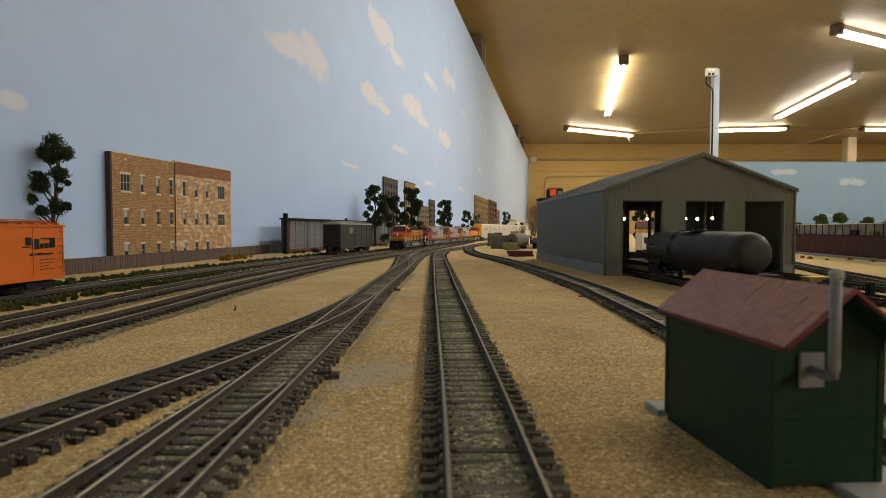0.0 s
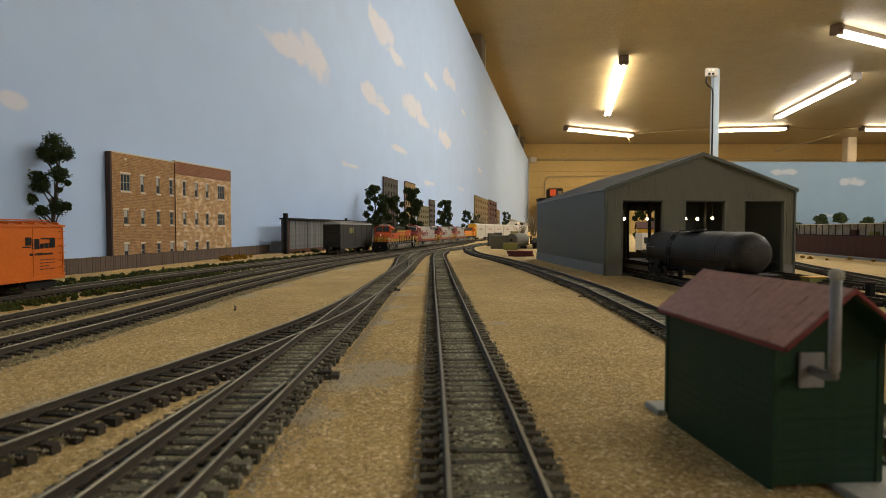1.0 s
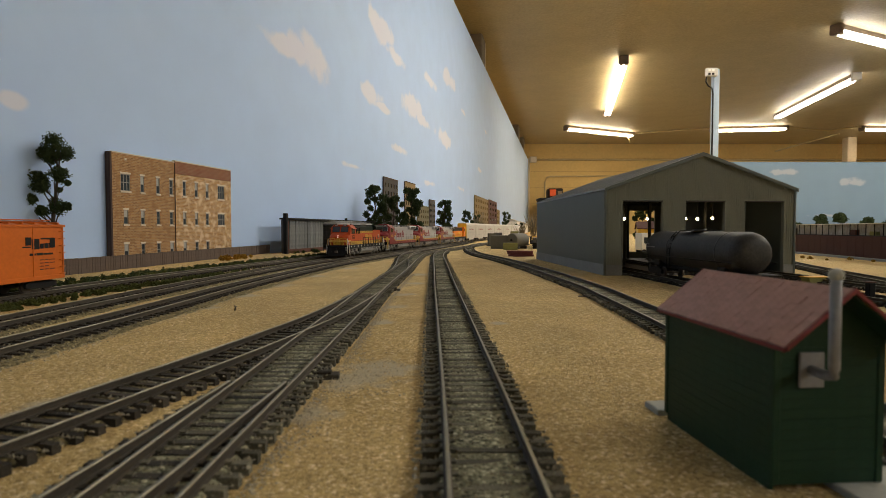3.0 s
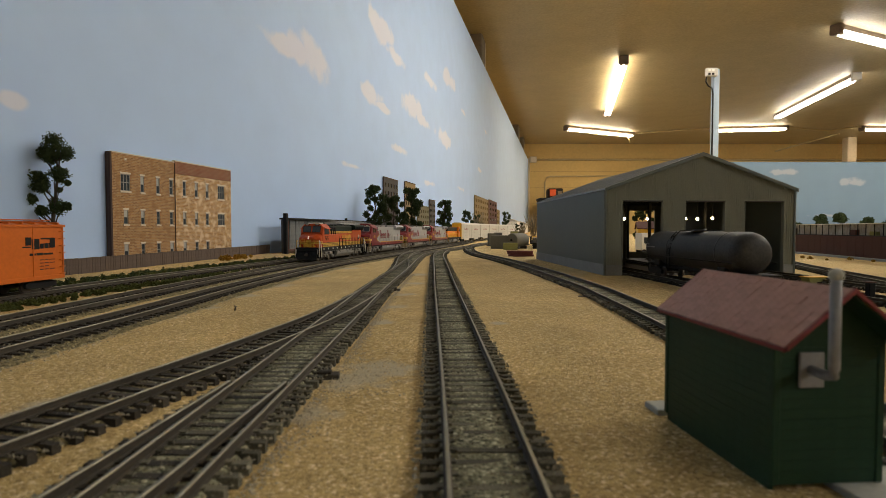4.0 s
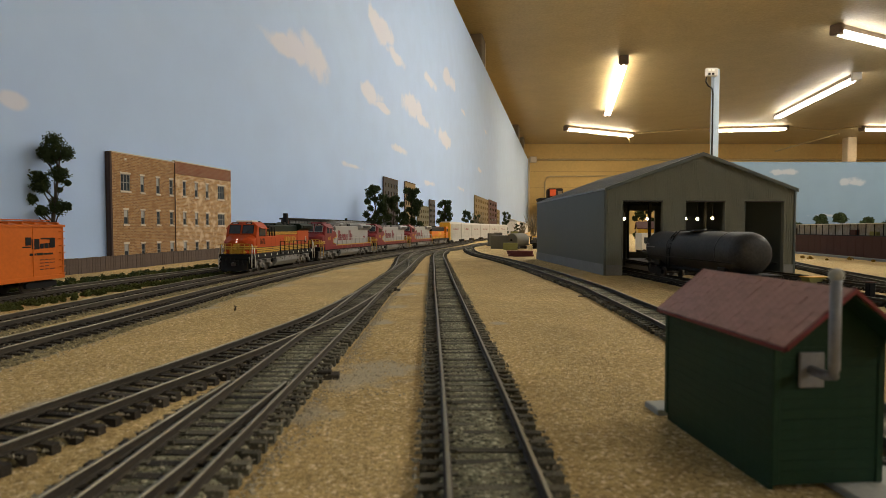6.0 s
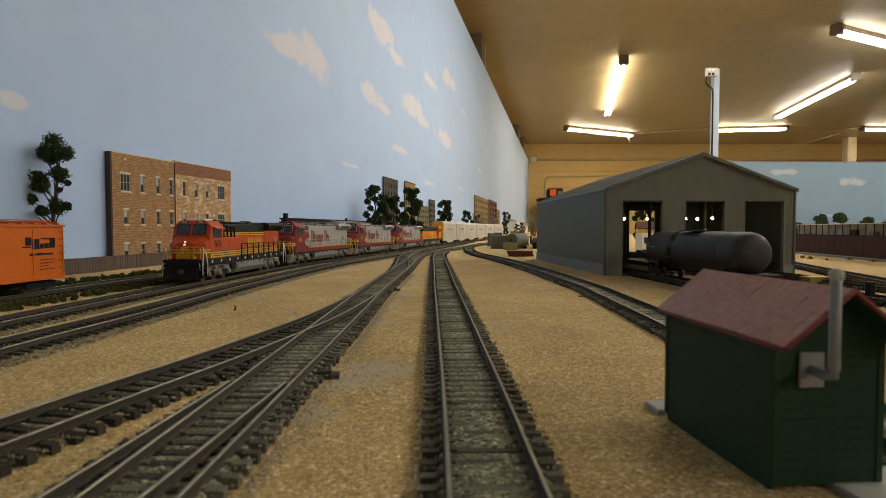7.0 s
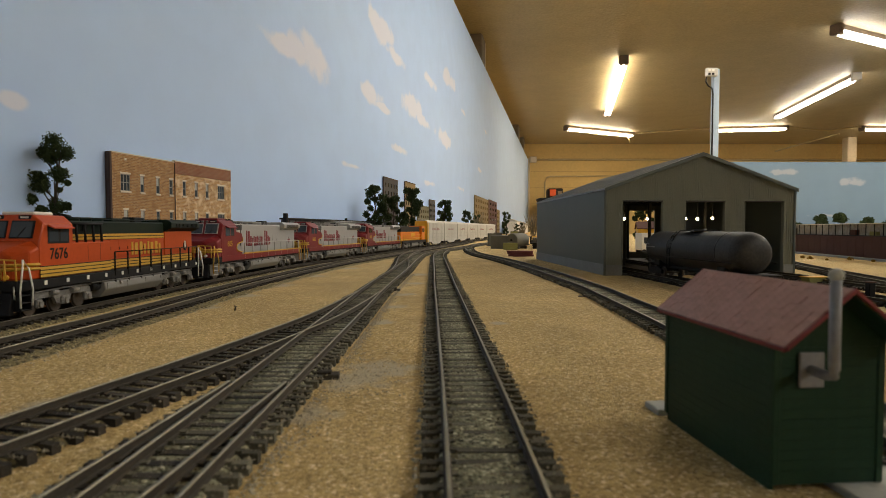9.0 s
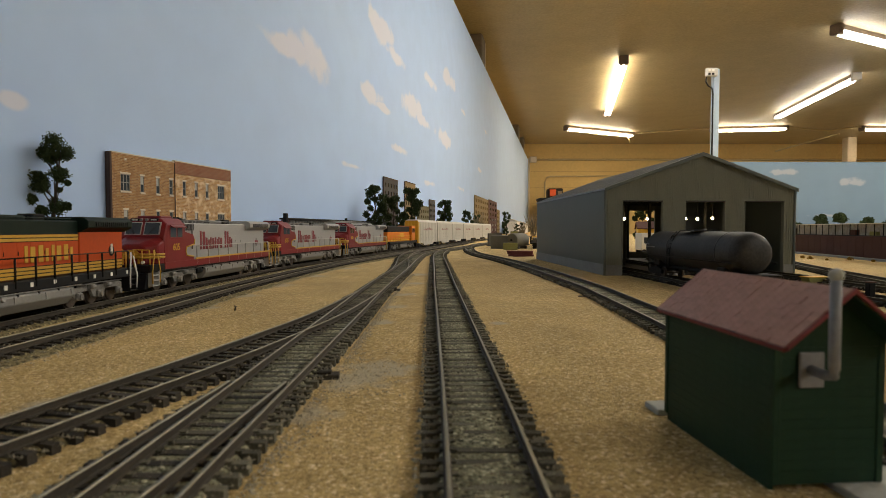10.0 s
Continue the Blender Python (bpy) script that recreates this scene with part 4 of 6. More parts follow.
    for y in (-.62, -.42, .42, .62):
        pbox("nose_bar", (10.10, 10.16, y - .06, y + .06, 1.76, 2.14), STRIPE, ob, w=.01)
    if not orange:
        pprism("nose_badge", [(-.7, 2.3), (-.25, 2.12), (.25, 2.12), (.7, 2.3), (.25, 2.62), (-.25, 2.62)], "x", 10.15, 10.19, STRIPE, ob, "yellow nose emblem")
    for sy in (-1, 1):
        bm = bmesh.new()
        tube(bm, [(10.45 * K, sy * .95 * K, 1.88 * K), (10.62 * K, sy * .95 * K, 1.88 * K)], .10 * K, 10)
        part("ditch_light", bm, YELLOW if orange else WHITE, ob, "ditch light")
    for k in range(3):
        ptube("horn", [(4.4, -.3 + k * .3, 4.62), (4.9 + .1 * k, -.3 + k * .3, 4.70)], .07, BLACK, ob)
    for k in range(5):
        y = -.8 + k * .4
        ptube("brake_hose", [(10.64, y, 1.35), (10.8, y, 1.1), (10.82, y + .08, .8)], .035, BLACK, ob, seg=5)
    # pilot, plough, steps, couplers
    pbox("front_porch", (10.0, 10.65, -1.5, 1.5, 1.25, 1.72), BLACK, ob, w=.04)
    pprism("plough", [(10.45, 1.25), (10.62, 1.2), (10.86, .25), (10.5, .25)], "y", -1.25, 1.25, BLACK, ob, w=.03)
    pbox("rear_pilot", (-10.8, -10.4, -1.4, 1.4, .35, 1.6), BLACK, ob, w=.04)
    for ex in (1, -1):
        pbox("coupler", (*side(ex, 10.6, 11.14), -.17, .17, .68, 1.0), STEEL, ob, w=.05)
        for sy in (-1, 1):
            x0, x1 = side(ex, 9.75, 10.45)
            lo, hi = side(sy, 1.05, 1.55)
            well = pbox("step_well", (x0, x1, *side(sy, 1.02, 1.10), .4, 1.3), BLACK if orange else GREY_TANK, ob, w=.01)
            for z in (.40, .72, 1.04):
                pbox("step", (x0, x1, lo, hi, z, z + .05), iron, well, w=.01)
            for xx in (x0, x1):
                pbox("step_side", (xx - .04, xx + .04, lo, hi, .4, 1.3), iron, well, w=.01)
            grab = WHITE if orange else STRIPE
            ptube("grab_rail", [(ex * 10.50, sy * 1.55, .55), (ex * 10.56, sy * 1.58, 1.25), (ex * 10.25, sy * 1.52, 2.35), (ex * 10.10, sy * 1.42, 2.62)], .045, grab, ob)
            ptube("grab_rail", [(ex * 9.70, sy * 1.56, .60), (ex * 9.66, sy * 1.58, 1.35), (ex * 9.85, sy * 1.54, 2.25), (ex * 10.10, sy * 1.42, 2.62)], .045, grab, ob)
            ptube("end_rail", [(ex * 10.55, sy * 1.42, 1.7), (ex * 10.55, sy * 1.38, 2.62), (ex * 10.55, sy * .35, 2.66), (ex * 10.55, sy * .35, 1.72)], .05, STRIPE, ob)
            ptube("end_rail", [(ex * 10.55, sy * .90, 1.7), (ex * 10.55, sy * .90, 2.64)], .045, STRIPE, ob)
            if orange:
                ptube("hose_loop", [(10.62, sy * 1.35, 1.5), (10.75, sy * 1.42, 1.25), (10.72, sy * 1.45, .95), (10.62, sy * 1.35, 1.15)], .04, WHITE, ob, seg=5)
    for sy in (-1, 1):
        x0 = 2.2 if orange else 4.6
        n = 9
        for k in range(n):
            x = -9.6 + k * (x0 + 9.6) / (n - 1)
            ptube("railing_post", [(x, sy * 1.50, 1.42), (x, sy * 1.50, 2.72)], .052, iron, ob, seg=5)
        ptube("handrail", [(-9.6, sy * 1.50, 2.72), (x0, sy * 1.50, 2.72)], .032, iron, ob, seg=5)
        if orange:
            for k in range(11):
                x = -9.4 + k * 1.8
                pbox("reflector", (x - .11, x + .11, *side(sy, 1.50, 1.53), 1.42, 1.62), WHITE, ob, w=.01)
        m = Matrix.Translation((7.5 * K, sy * 1.515 * K, (2.80 if orange else 2.72) * K)) @ pose(0, 0, 0, 90, 0, 180 if sy > 0 else 0)
        text("7676" if orange else "605", .74 * K if orange else .62 * K, m, BLACK if orange else STRIPE, ob, .00012)
    return ob


def build_old_loco():
    ob = thing("locomotive", Matrix(), "older orange and green road-switcher locomotive running in the train", "locomotive", "locomotives of the moving train")
    pbox("frame", (-8.9, 8.9, -1.5, 1.5, 1.2, 1.65), BLACK, ob, w=.04)
    pprism("fuel_tank", [(-1.4, 1.2), (-1.4, .6), (-1.1, .35), (1.1, .35), (1.4, .6), (1.4, 1.2)], "x", -2.2, 2.4, GREY_TANK, ob, w=.04)
    for cx in (-5.2, 5.2):
        loco_truck(ob, cx, (-1.37, 1.37), TRUCK_SILVER)
    pbox("hood", (-5.0, 8.4, -.95, .95, 1.65, 3.35), OLD_ORANGE, ob, w=.06)
    pbox("upper_hood", (-5.0, 8.3, -.96, .96, 3.35, 4.35), BLACK, ob, "dark green upper hood", w=.08)
    pprism("cab", [(-7.3, 1.65), (-5.0, 1.65), (-5.0, 4.5), (-7.1, 4.5), (-7.3, 4.3)], "y", -1.5, 1.5, OLD_ORANGE, ob, w=.06)
    pbox("nose", (-8.6, -7.3, -.95, .95, 1.65, 3.1), ORANGE, ob, w=.1)
    for sy in (-1, 1):
        lo, hi = sorted((sy * 1.49, sy * 1.52))
        for x0, x1 in ((-7.0, -6.2), (-6.1, -5.3)):
            pbox("side_window", (x0, x1, lo, hi, 3.2, 4.0), WIN, ob, w=.02)
        lo, hi = sorted((sy * .96, sy * .98))
        pbox("stripe", (-4.9, 8.3, lo, hi, 1.75, 1.95), YELLOW, ob, w=.01)
        for k in range(4):
            pbox("logo_block", (1.5 - k * .8 - .55, 1.5 - k * .8, lo, hi, 2.4, 3.1), YELLOW, ob, w=.02)
        railing(ob, -4.8, 8.2, sy * 1.45, 1.65, 10, YELLOW)
    for x in (2.5, 4.5, 6.5):
        bm = bmesh.new()
        tube(bm, [(x * K, 0, 4.3 * K), (x * K, 0, 4.55 * K)], .55 * K, 14)
        part("roof_fan", bm, GREEN, ob)
    for ex in (1, -1):
        pbox("coupler", (min(ex * 8.8, ex * 9.4), max(ex * 8.8, ex * 9.4), -.17, .17, .68, 1.0), STEEL, ob, w=.05)
        pbox("pilot", (min(ex * 8.5, ex * 8.9), max(ex * 8.5, ex * 8.9), -1.4, 1.4, .4, 1.6), BLACK, ob, w=.04)
    return ob


def freight_truck(parent, cx, material=BLACK):
    hub = pbox("truck", (cx - .5, cx + .5, -.9, .9, .45, .85), material, parent, w=.05)
    for a in (-.85, .85):
        wheelset(hub, cx + a, .42)
    for sy in (-1, 1):
        y0, y1 = sorted((sy * .95, sy * 1.12))
        pprism("side_frame", [(cx - 1.25, .32), (cx - .8, .3), (cx - .35, .25), (cx + .35, .25), (cx + .8, .3), (cx + 1.25, .32), (cx + 1.25, .6), (cx + .5, .85), (cx - .5, .85), (cx - 1.25, .6)], "y", y0, y1, material, hub)
    return hub


def build_autorack(first):
    ob = thing("autorack_car", Matrix(), "cream-white enclosed car carrier" + (" with a yellow end" if first else " in the moving train"), "freight car", "cream car carriers of the moving train")
    h = 9.65
    pprism("body", [(-1.5, .95), (1.5, .95), (1.5, 5.2), (1.25, 5.6), (.7, 5.75), (-.7, 5.75), (-1.25, 5.6), (-1.5, 5.2)], "x", -h, h, CREAM, ob, "cream-white body", w=.03)
    for sy in (-1, 1):
        y0, y1 = sorted((sy * 1.46, sy * 1.53))
        pprism("skirt", [(-4.2, .50), (4.2, .50), (5.4, .97), (-5.4, .97)], "y", y0, y1, CREAM, ob)
        for k in range(13):
            x = -h + .4 + k * (2 * h - .8) / 12
            y0, y1 = sorted((sy * 1.5, sy * 1.54))
            pbox("side_post", (x - .04, x + .04, y0, y1, 1.0, 5.2), CREAM, ob, w=.02)
        y0, y1 = sorted((sy * 1.5, sy * 1.53))
        for x, wd in ((4.6, .7), (3.75, .5), (3.1, .5), (2.45, .45), (1.85, .5), (.9, .7), (.05, .5), (-1.0, .7), (-1.85, .5), (-2.5, .5), (-3.15, .5), (-3.8, .5)):
            pbox("logo_block", (x - wd * .55, x, y0, y1, 3.55, 3.95 if wd < .6 else 4.15), MAROON, ob, w=.03)
        for k in range(7):
            for z in (1.9, 2.7):
                pbox("vent_slot", (-7.6 + k * 2.4, -7.2 + k * 2.4, y0, y1 * .99, z, z + .14), GREY_TANK, ob, w=.01)
        pbox("roof_rail", (-h, h, sy * 1.4 - .06, sy * 1.4 + .06, 5.18, 5.30), CREAM, ob, w=.02)
    for ex in (1, -1):
        x0, x1 = sorted((ex * h, ex * (h + .12)))
        d = pbox("end_door", (x0, x1, -1.42, 1.42, 1.0, 5.5), YELLOW if first else CREAM, ob, "yellow end doors" if first else "", w=.05)
        for y in (-.7, 0, .7):
            pbox("door_rib", (min(ex * (h + .1), ex * (h + .18)), max(ex * (h + .1), ex * (h + .18)), y - .05, y + .05, 1.1, 5.4), YELLOW if first else CREAM, d, w=.02)
        pbox("coupler", (min(ex * h, ex * (h + .35)), max(ex * h, ex * (h + .35)), -.17, .17, .68, 1.0), STEEL, ob, w=.05)
        freight_truck(ob, ex * 7.0)
    if first:
        for sy in (-1, 1):
            y0, y1 = sorted((sy * 1.5, sy * 1.535))
            pbox("end_panel", (h - .9, h + .02, y0, y1, 1.0, 5.2), YELLOW, ob, w=.02)
    ob.scale = (.935, 1, 1.06)
    return ob


def build_boxcar(m, name, label, body, half, roof_mat, posts, group=""):
    ob = thing(name, m, label, "freight car", group)
    H0, H1 = 1.0, 4.15
    pbox("body", (-half, half, -1.42, 1.42, H0, H1), body, ob, w=.03)
    pprism("roof", [(-1.5, H1), (1.5, H1), (1.5, H1 + .12), (0, H1 + .38), (-1.5, H1 + .12)], "x", -half - .05, half + .05, roof_mat, ob)
    rf = pbox("running_board", (-half - .3, half + .3, -.3, .3, H1 + .42, H1 + .48), roof_mat, ob, w=.01)
    for k in range(13):
        x = -half + (k + .5) * 2 * half / 13
        pbox("roof_rib", (x - .05, x + .05, -1.45, 1.45, H1 + .16, H1 + .30), roof_mat, ob, w=.02)
    for sy in (-1, 1):
        y0, y1 = sorted((sy * 1.42, sy * 1.50))
        pbox("door", (-1.1, 1.1, y0, y1, H0 + .1, H1 - .1), body, ob, w=.03)
        for z in (1.5, 2.2, 2.9, 3.6):
            y2, y3 = sorted((sy * 1.5, sy * 1.54))
            pbox("door_rib", (-1.0, 1.0, y2, y3, z, z + .09), body, ob, w=.02)
        y0, y1 = sorted((sy * 1.42, sy * 1.46))
        for k in range(posts):
            x = -half + .12 + k * (2 * half - .24) / (posts - 1)
            if abs(x) > 1.2:
                pbox("side_post", (x - .05, x + .05, y0, y1, H0, H1), body, ob, w=.01)
        pbox("side_sill", (-half, half, y0 * .99, y1 * .99, H0 - .22, H0 + .05), body, ob, w=.02)
        for ex in (-1, 1):
            for k in range(7):
                z = H0 + .1 + k * .46
                ptube("ladder_rung", [(ex * (half - .55), sy * 1.52, z), (ex * (half - .05), sy * 1.52, z)], .03, body, ob, seg=5)
    for ex in (-1, 1):
        for z in np.arange(H0 + .2, H1, .3):
            x0, x1 = sorted((ex * half, ex * (half + .08)))
            pbox("end_rib", (x0, x1, -1.35, 1.35, z, z + .14), body, ob, w=.04)
        for k in range(8):
            z = H0 - .1 + k * .44
            ptube("ladder_rung", [(ex * (half + .14), .75, z), (ex * (half + .14), 1.35, z)], .035, body, ob, seg=5)
        for y in (.75, 1.35):
            ptube("ladder_stile", [(ex * (half + .13), y, H0 - .5), (ex * (half + .13), y, H1)], .035, body, ob, seg=5)
        freight_truck(ob, ex * (half - 1.6))
        pbox("coupler", (min(ex * half, ex * (half + .75)), max(ex * half, ex * (half + .75)), -.17, .17, .68, 1.0), STEEL, ob, w=.05)
    pbox("underframe", (-half + .2, half - .2, -.35, .35, .7, 1.0), BLACK, ob, w=.05)
    return ob


def build_tank_car():
    a = HOUSE @ Vector((HOUSE_DOORS[0], -.1215, RAIL))
    ob = thing("tank_car", pose(a.x, a.y, RAIL, 0, 0, 3 - 90), "black weathered tank car standing before the engine house", "freight car")
    half, R, zc = 7.1, 1.42, 2.42
    bm = bmesh.new()
    n = [(-half, .25), (-half + .03, .6), (-half + .12, .95), (-half + .3, 1.2), (-half + .6, 1.36), (-half + .95, R), (half - .95, R), (half - .6, 1.36), (half - .3, 1.2), (half - .12, .95), (half - .03, .6), (half, .25)]
    tube(bm, [(x * K, 0, zc * K) for x, r in n], [r * K for x, r in n], 32)
    tank = part("tank", bm, TANK_BLACK, ob)
    for x in (-2.55, 4.6):
        bm = bmesh.new()
        tube(bm, [((x - .05) * K, 0, zc * K), ((x + .05) * K, 0, zc * K)], (R + .02) * K, 32)
        part("tank_band", bm, TANK_BLACK, tank)
    bm = bmesh.new()
    tube(bm, [(0, 0, (zc + R - .1) * K), (0, 0, (zc + R + .18) * K)], .50 * K, 16)
    part("dome", bm, TANK_BLACK, ob)
    pbox("dome_platform", (-1.1, 1.1, -1.0, 1.0, zc + R + .02, zc + R + .08), BLACK, ob, w=.01)
    for sy in (-1, 1):
        ptube("side_rail", [(-half + .3, sy * 1.5, zc - .6), (half - .3, sy * 1.5, zc - .6)], .035, BLACK, ob)
        for k in range(7):
            x = -half + .8 + k * (2 * half - 1.6) / 6
            ptube("rail_bracket", [(x, sy * 1.3, zc - .62), (x, sy * 1.5, zc - .6)], .03, BLACK, ob)
        for x in (-2.2, -1.75):
            ptube("ladder_stile", [(x, sy * 1.5, 1.0), (x, sy * 1.48, zc), (x, sy * 1.12, zc + .98), (x, sy * .7, zc + R)], .04, BLACK, ob)
        for z, y in ((1.3, 1.5), (1.7, 1.49), (2.1, 1.48), (2.5, 1.47), (2.85, 1.36), (3.15, 1.24), (3.42, 1.1)):
            ptube("ladder_rung", [(-2.2, sy * y, z), (-1.75, sy * y, z)], .035, BLACK, ob)
        for z0, L, x0 in ((zc + .28, .9, -6.6), (zc + .05, 1.7, -6.3)):
            y0, y1 = sorted((sy * (R - .02), sy * (R + .005)))
            pbox("stencil_bar", (x0, x0 + L, y0, y1, z0, z0 + .10), GREY_TANK, ob, "unreadable grey stencil", w=.005)
    pbox("underframe", (-half - .4, half + .4, -.45, .45, .78, 1.10), BLACK, ob, w=.05)
    for ex in (-1, 1):
        pbox("end_platform", (min(ex * (half - 1.2), ex * (half + .5)), max(ex * (half - 1.2), ex * (half + .5)), -1.4, 1.4, 1.02, 1.12), BLACK, ob, w=.03)
        pbox("saddle", (ex * 4.9 - .5, ex * 4.9 + .5, -1.1, 1.1, 1.0, 1.45), BLACK, ob, w=.05)
        freight_truck(ob, ex * 5.2)
        pbox("coupler", (min(ex * (half + .3), ex * (half + 1.0)), max(ex * (half + .3), ex * (half + 1.0)), -.17, .17, .68, 1.0), STEEL, ob, w=.05)
    return ob


build_engine_house()
build_pad()
build_shed()
build_tank_car()

lead = loco_base("locomotive", "orange, dark green and yellow diesel locomotive with lit headlights", "orange")
seconds_units = [loco_base("locomotive", "red and silver diesel locomotive running in the train", "silver")]
for k in range(2):
    seconds_units.append(copy_thing(seconds_units[0], Matrix()))
old = build_old_loco()
racks = [build_autorack(True), build_autorack(False)]
for k in range(4):
    racks.append(copy_thing(racks[1], Matrix()))
lead.scale = (.81, 1, 1.01)
for u in seconds_units:
    u.scale = (.953, 1, 1.025)
old.scale = (1.07, 1, 1.045)


# ---------------------------------------------------------------- along the backdrop
WALL_ANG = math.degrees(math.atan(WALL_K))
ON_WALL = pose(WALL_X0, 0, 0, 0, 0, 90 - WALL_ANG)      # x along the wall, -y towards the room


def brick_mat(name, a, b, mortar, patch):
    m = bpy.data.materials.new(name)
    m.use_nodes = True
    nt = m.node_tree
    bs = nt.nodes["Principled BSDF"]
    bs.inputs["Roughness"].default_value = 0.8
    tc = nt.nodes.new("ShaderNodeTexCoord")
    mp = nt.nodes.new("ShaderNodeMapping")
    mp.inputs["Rotation"].default_value = (radians(90), 0, 0)
    br = nt.nodes.new("ShaderNodeTexBrick")
    br.inputs["Color1"].default_value, br.inputs["Color2"].default_value = (*a, 1), (*b, 1)
    br.inputs["Mortar"].default_value = (*mortar, 1)
    br.inputs["Scale"].default_value = 1.0
    br.inputs["Mortar Size"].default_value = 0.00032
    br.inputs["Brick Width"].default_value, br.inputs["Row Height"].default_value = 0.0056, 0.0022
    nz = nt.nodes.new("ShaderNodeTexNoise")
    nz.inputs["Scale"].default_value, nz.inputs["Detail"].default_value = 90, 8
    rp = nt.nodes.new("ShaderNodeValToRGB")
    rp.color_ramp.elements[0].position, rp.color_ramp.elements[1].position = 0.50, 0.62
    mx = nt.nodes.new("ShaderNodeMix")
    mx.data_type = "RGBA"
    mx.inputs["B"].default_value = (*patch, 1)
    sc = nt.nodes.new("ShaderNodeMath")
    sc.operation = "MULTIPLY"
    sc.inputs[1].default_value = 0.75
    nt.links.new(tc.outputs["Object"], mp.inputs["Vector"])
    nt.links.new(mp.outputs[0], br.inputs["Vector"])
    nt.links.new(tc.outputs["Object"], nz.inputs["Vector"])
    nt.links.new(nz.outputs["Fac"], rp.inputs["Fac"])
    nt.links.new(rp.outputs["Color"], sc.inputs[0])
    nt.links.new(sc.outputs[0], mx.inputs["Factor"])
    nt.links.new(br.outputs["Color"], mx.inputs["A"])
    nt.links.new(mx.outputs["Result"], bs.inputs["Base Color"])
    return m


BRICK_TAN = brick_mat("tan_brick", (0.43, 0.235, 0.085), (0.22, 0.108, 0.038), (0.44, 0.29, 0.16), (0.30, 0.15, 0.055))
BRICK_PALE = brick_mat("pale_patched_brick", (0.50, 0.28, 0.10), (0.27, 0.13, 0.045), (0.56, 0.41, 0.25), (0.74, 0.58, 0.38))
BRICK_RED = brick_mat("reddish_brick_band", (0.27, 0.10, 0.05), (0.20, 0.07, 0.035), (0.30, 0.18, 0.11), (0.24, 0.09, 0.045))
EDGE_DARK = mat("dark_card_edge", (0.06, 0.035, 0.03), 0.8, vary=0.2, scale=60)
STONE_WHITE = mat("pale_stone_trim", (0.68, 0.60, 0.48), 0.8, vary=0.12, scale=120)
FRAME_GREY = mat("grey_window_frame", (0.35, 0.33, 0.30), 0.6, vary=0.1, scale=90)
BLIND = mat("pale_window_blind", (0.42, 0.42, 0.40), 0.7, vary=0.12, scale=90)


def build_window(parent, u, z0, z1, w, y, blind):
    fr = bmesh.new()
    t = .0009
    for a in ((u - w / 2, u + w / 2, z0, z0 + t), (u - w / 2, u + w / 2, z1 - t, z1), (u - w / 2, u - w / 2 + t, z0 + t, z1 - t), (u + w / 2 - t, u + w / 2, z0 + t, z1 - t)):
        box(fr, a[0], a[1], y - .0004, y + .0012, a[2], a[3])
    mid = (z0 + z1) / 2
    box(fr, u - w / 2 + t, u + w / 2 - t, y - .0004, y + .001, mid - t / 2, mid + t / 2)
    if w > .012:
        for f in (-.17, .17):
            box(fr, u + f * w - t / 2, u + f * w + t / 2, y - .0003, y + .001, z0 + t, z1 - t)
    win = part("window", fr, FRAME_GREY, parent)
    bm = bmesh.new()
    box(bm, u - w / 2 + t, u + w / 2 - t, y + .0004, y + .0007, z0 + t, mid)
    part("pane", bm, WIN, win)
    bm = bmesh.new()
    box(bm, u - w / 2 + t, u + w / 2 - t, y + .0004, y + .0007, mid, z1 - t)
    part("pane", bm, BLIND if blind else WIN, win)
    part("sill", bbox(u - w / 2 - .0012, u + w / 2 + .0012, y - .0018, y + .0004, z0 - .0026, z0, .0002), STONE_WHITE, win)
    part("lintel", bbox(u - w / 2 - .0012, u + w / 2 + .0012, y - .0012, y + .0004, z1, z1 + .0026, .0002), STONE_WHITE, win)


def wall_with_holes(parent, u0, u1, z0, z1, holes, y, t, material, name="wall"):
    """A facade sheet with real openings, built of strips between them."""
    us = sorted({u0, u1, *[h[0] for h in holes], *[h[1] for h in holes]})
    zs = sorted({z0, z1, *[h[2] for h in holes], *[h[3] for h in holes]})
    bm = bmesh.new()
    for a, b in zip(us, us[1:]):
        for c, d in zip(zs, zs[1:]):
            cu, cz = (a + b) / 2, (c + d) / 2
            if not any(h[0] < cu < h[1] and h[2] < cz < h[3] for h in holes):
                box(bm, a, b, y, y + t, c, d)
    bmesh.ops.remove_doubles(bm, verts=list(bm.verts), dist=1e-6)
    return part(name, bm, material, parent)


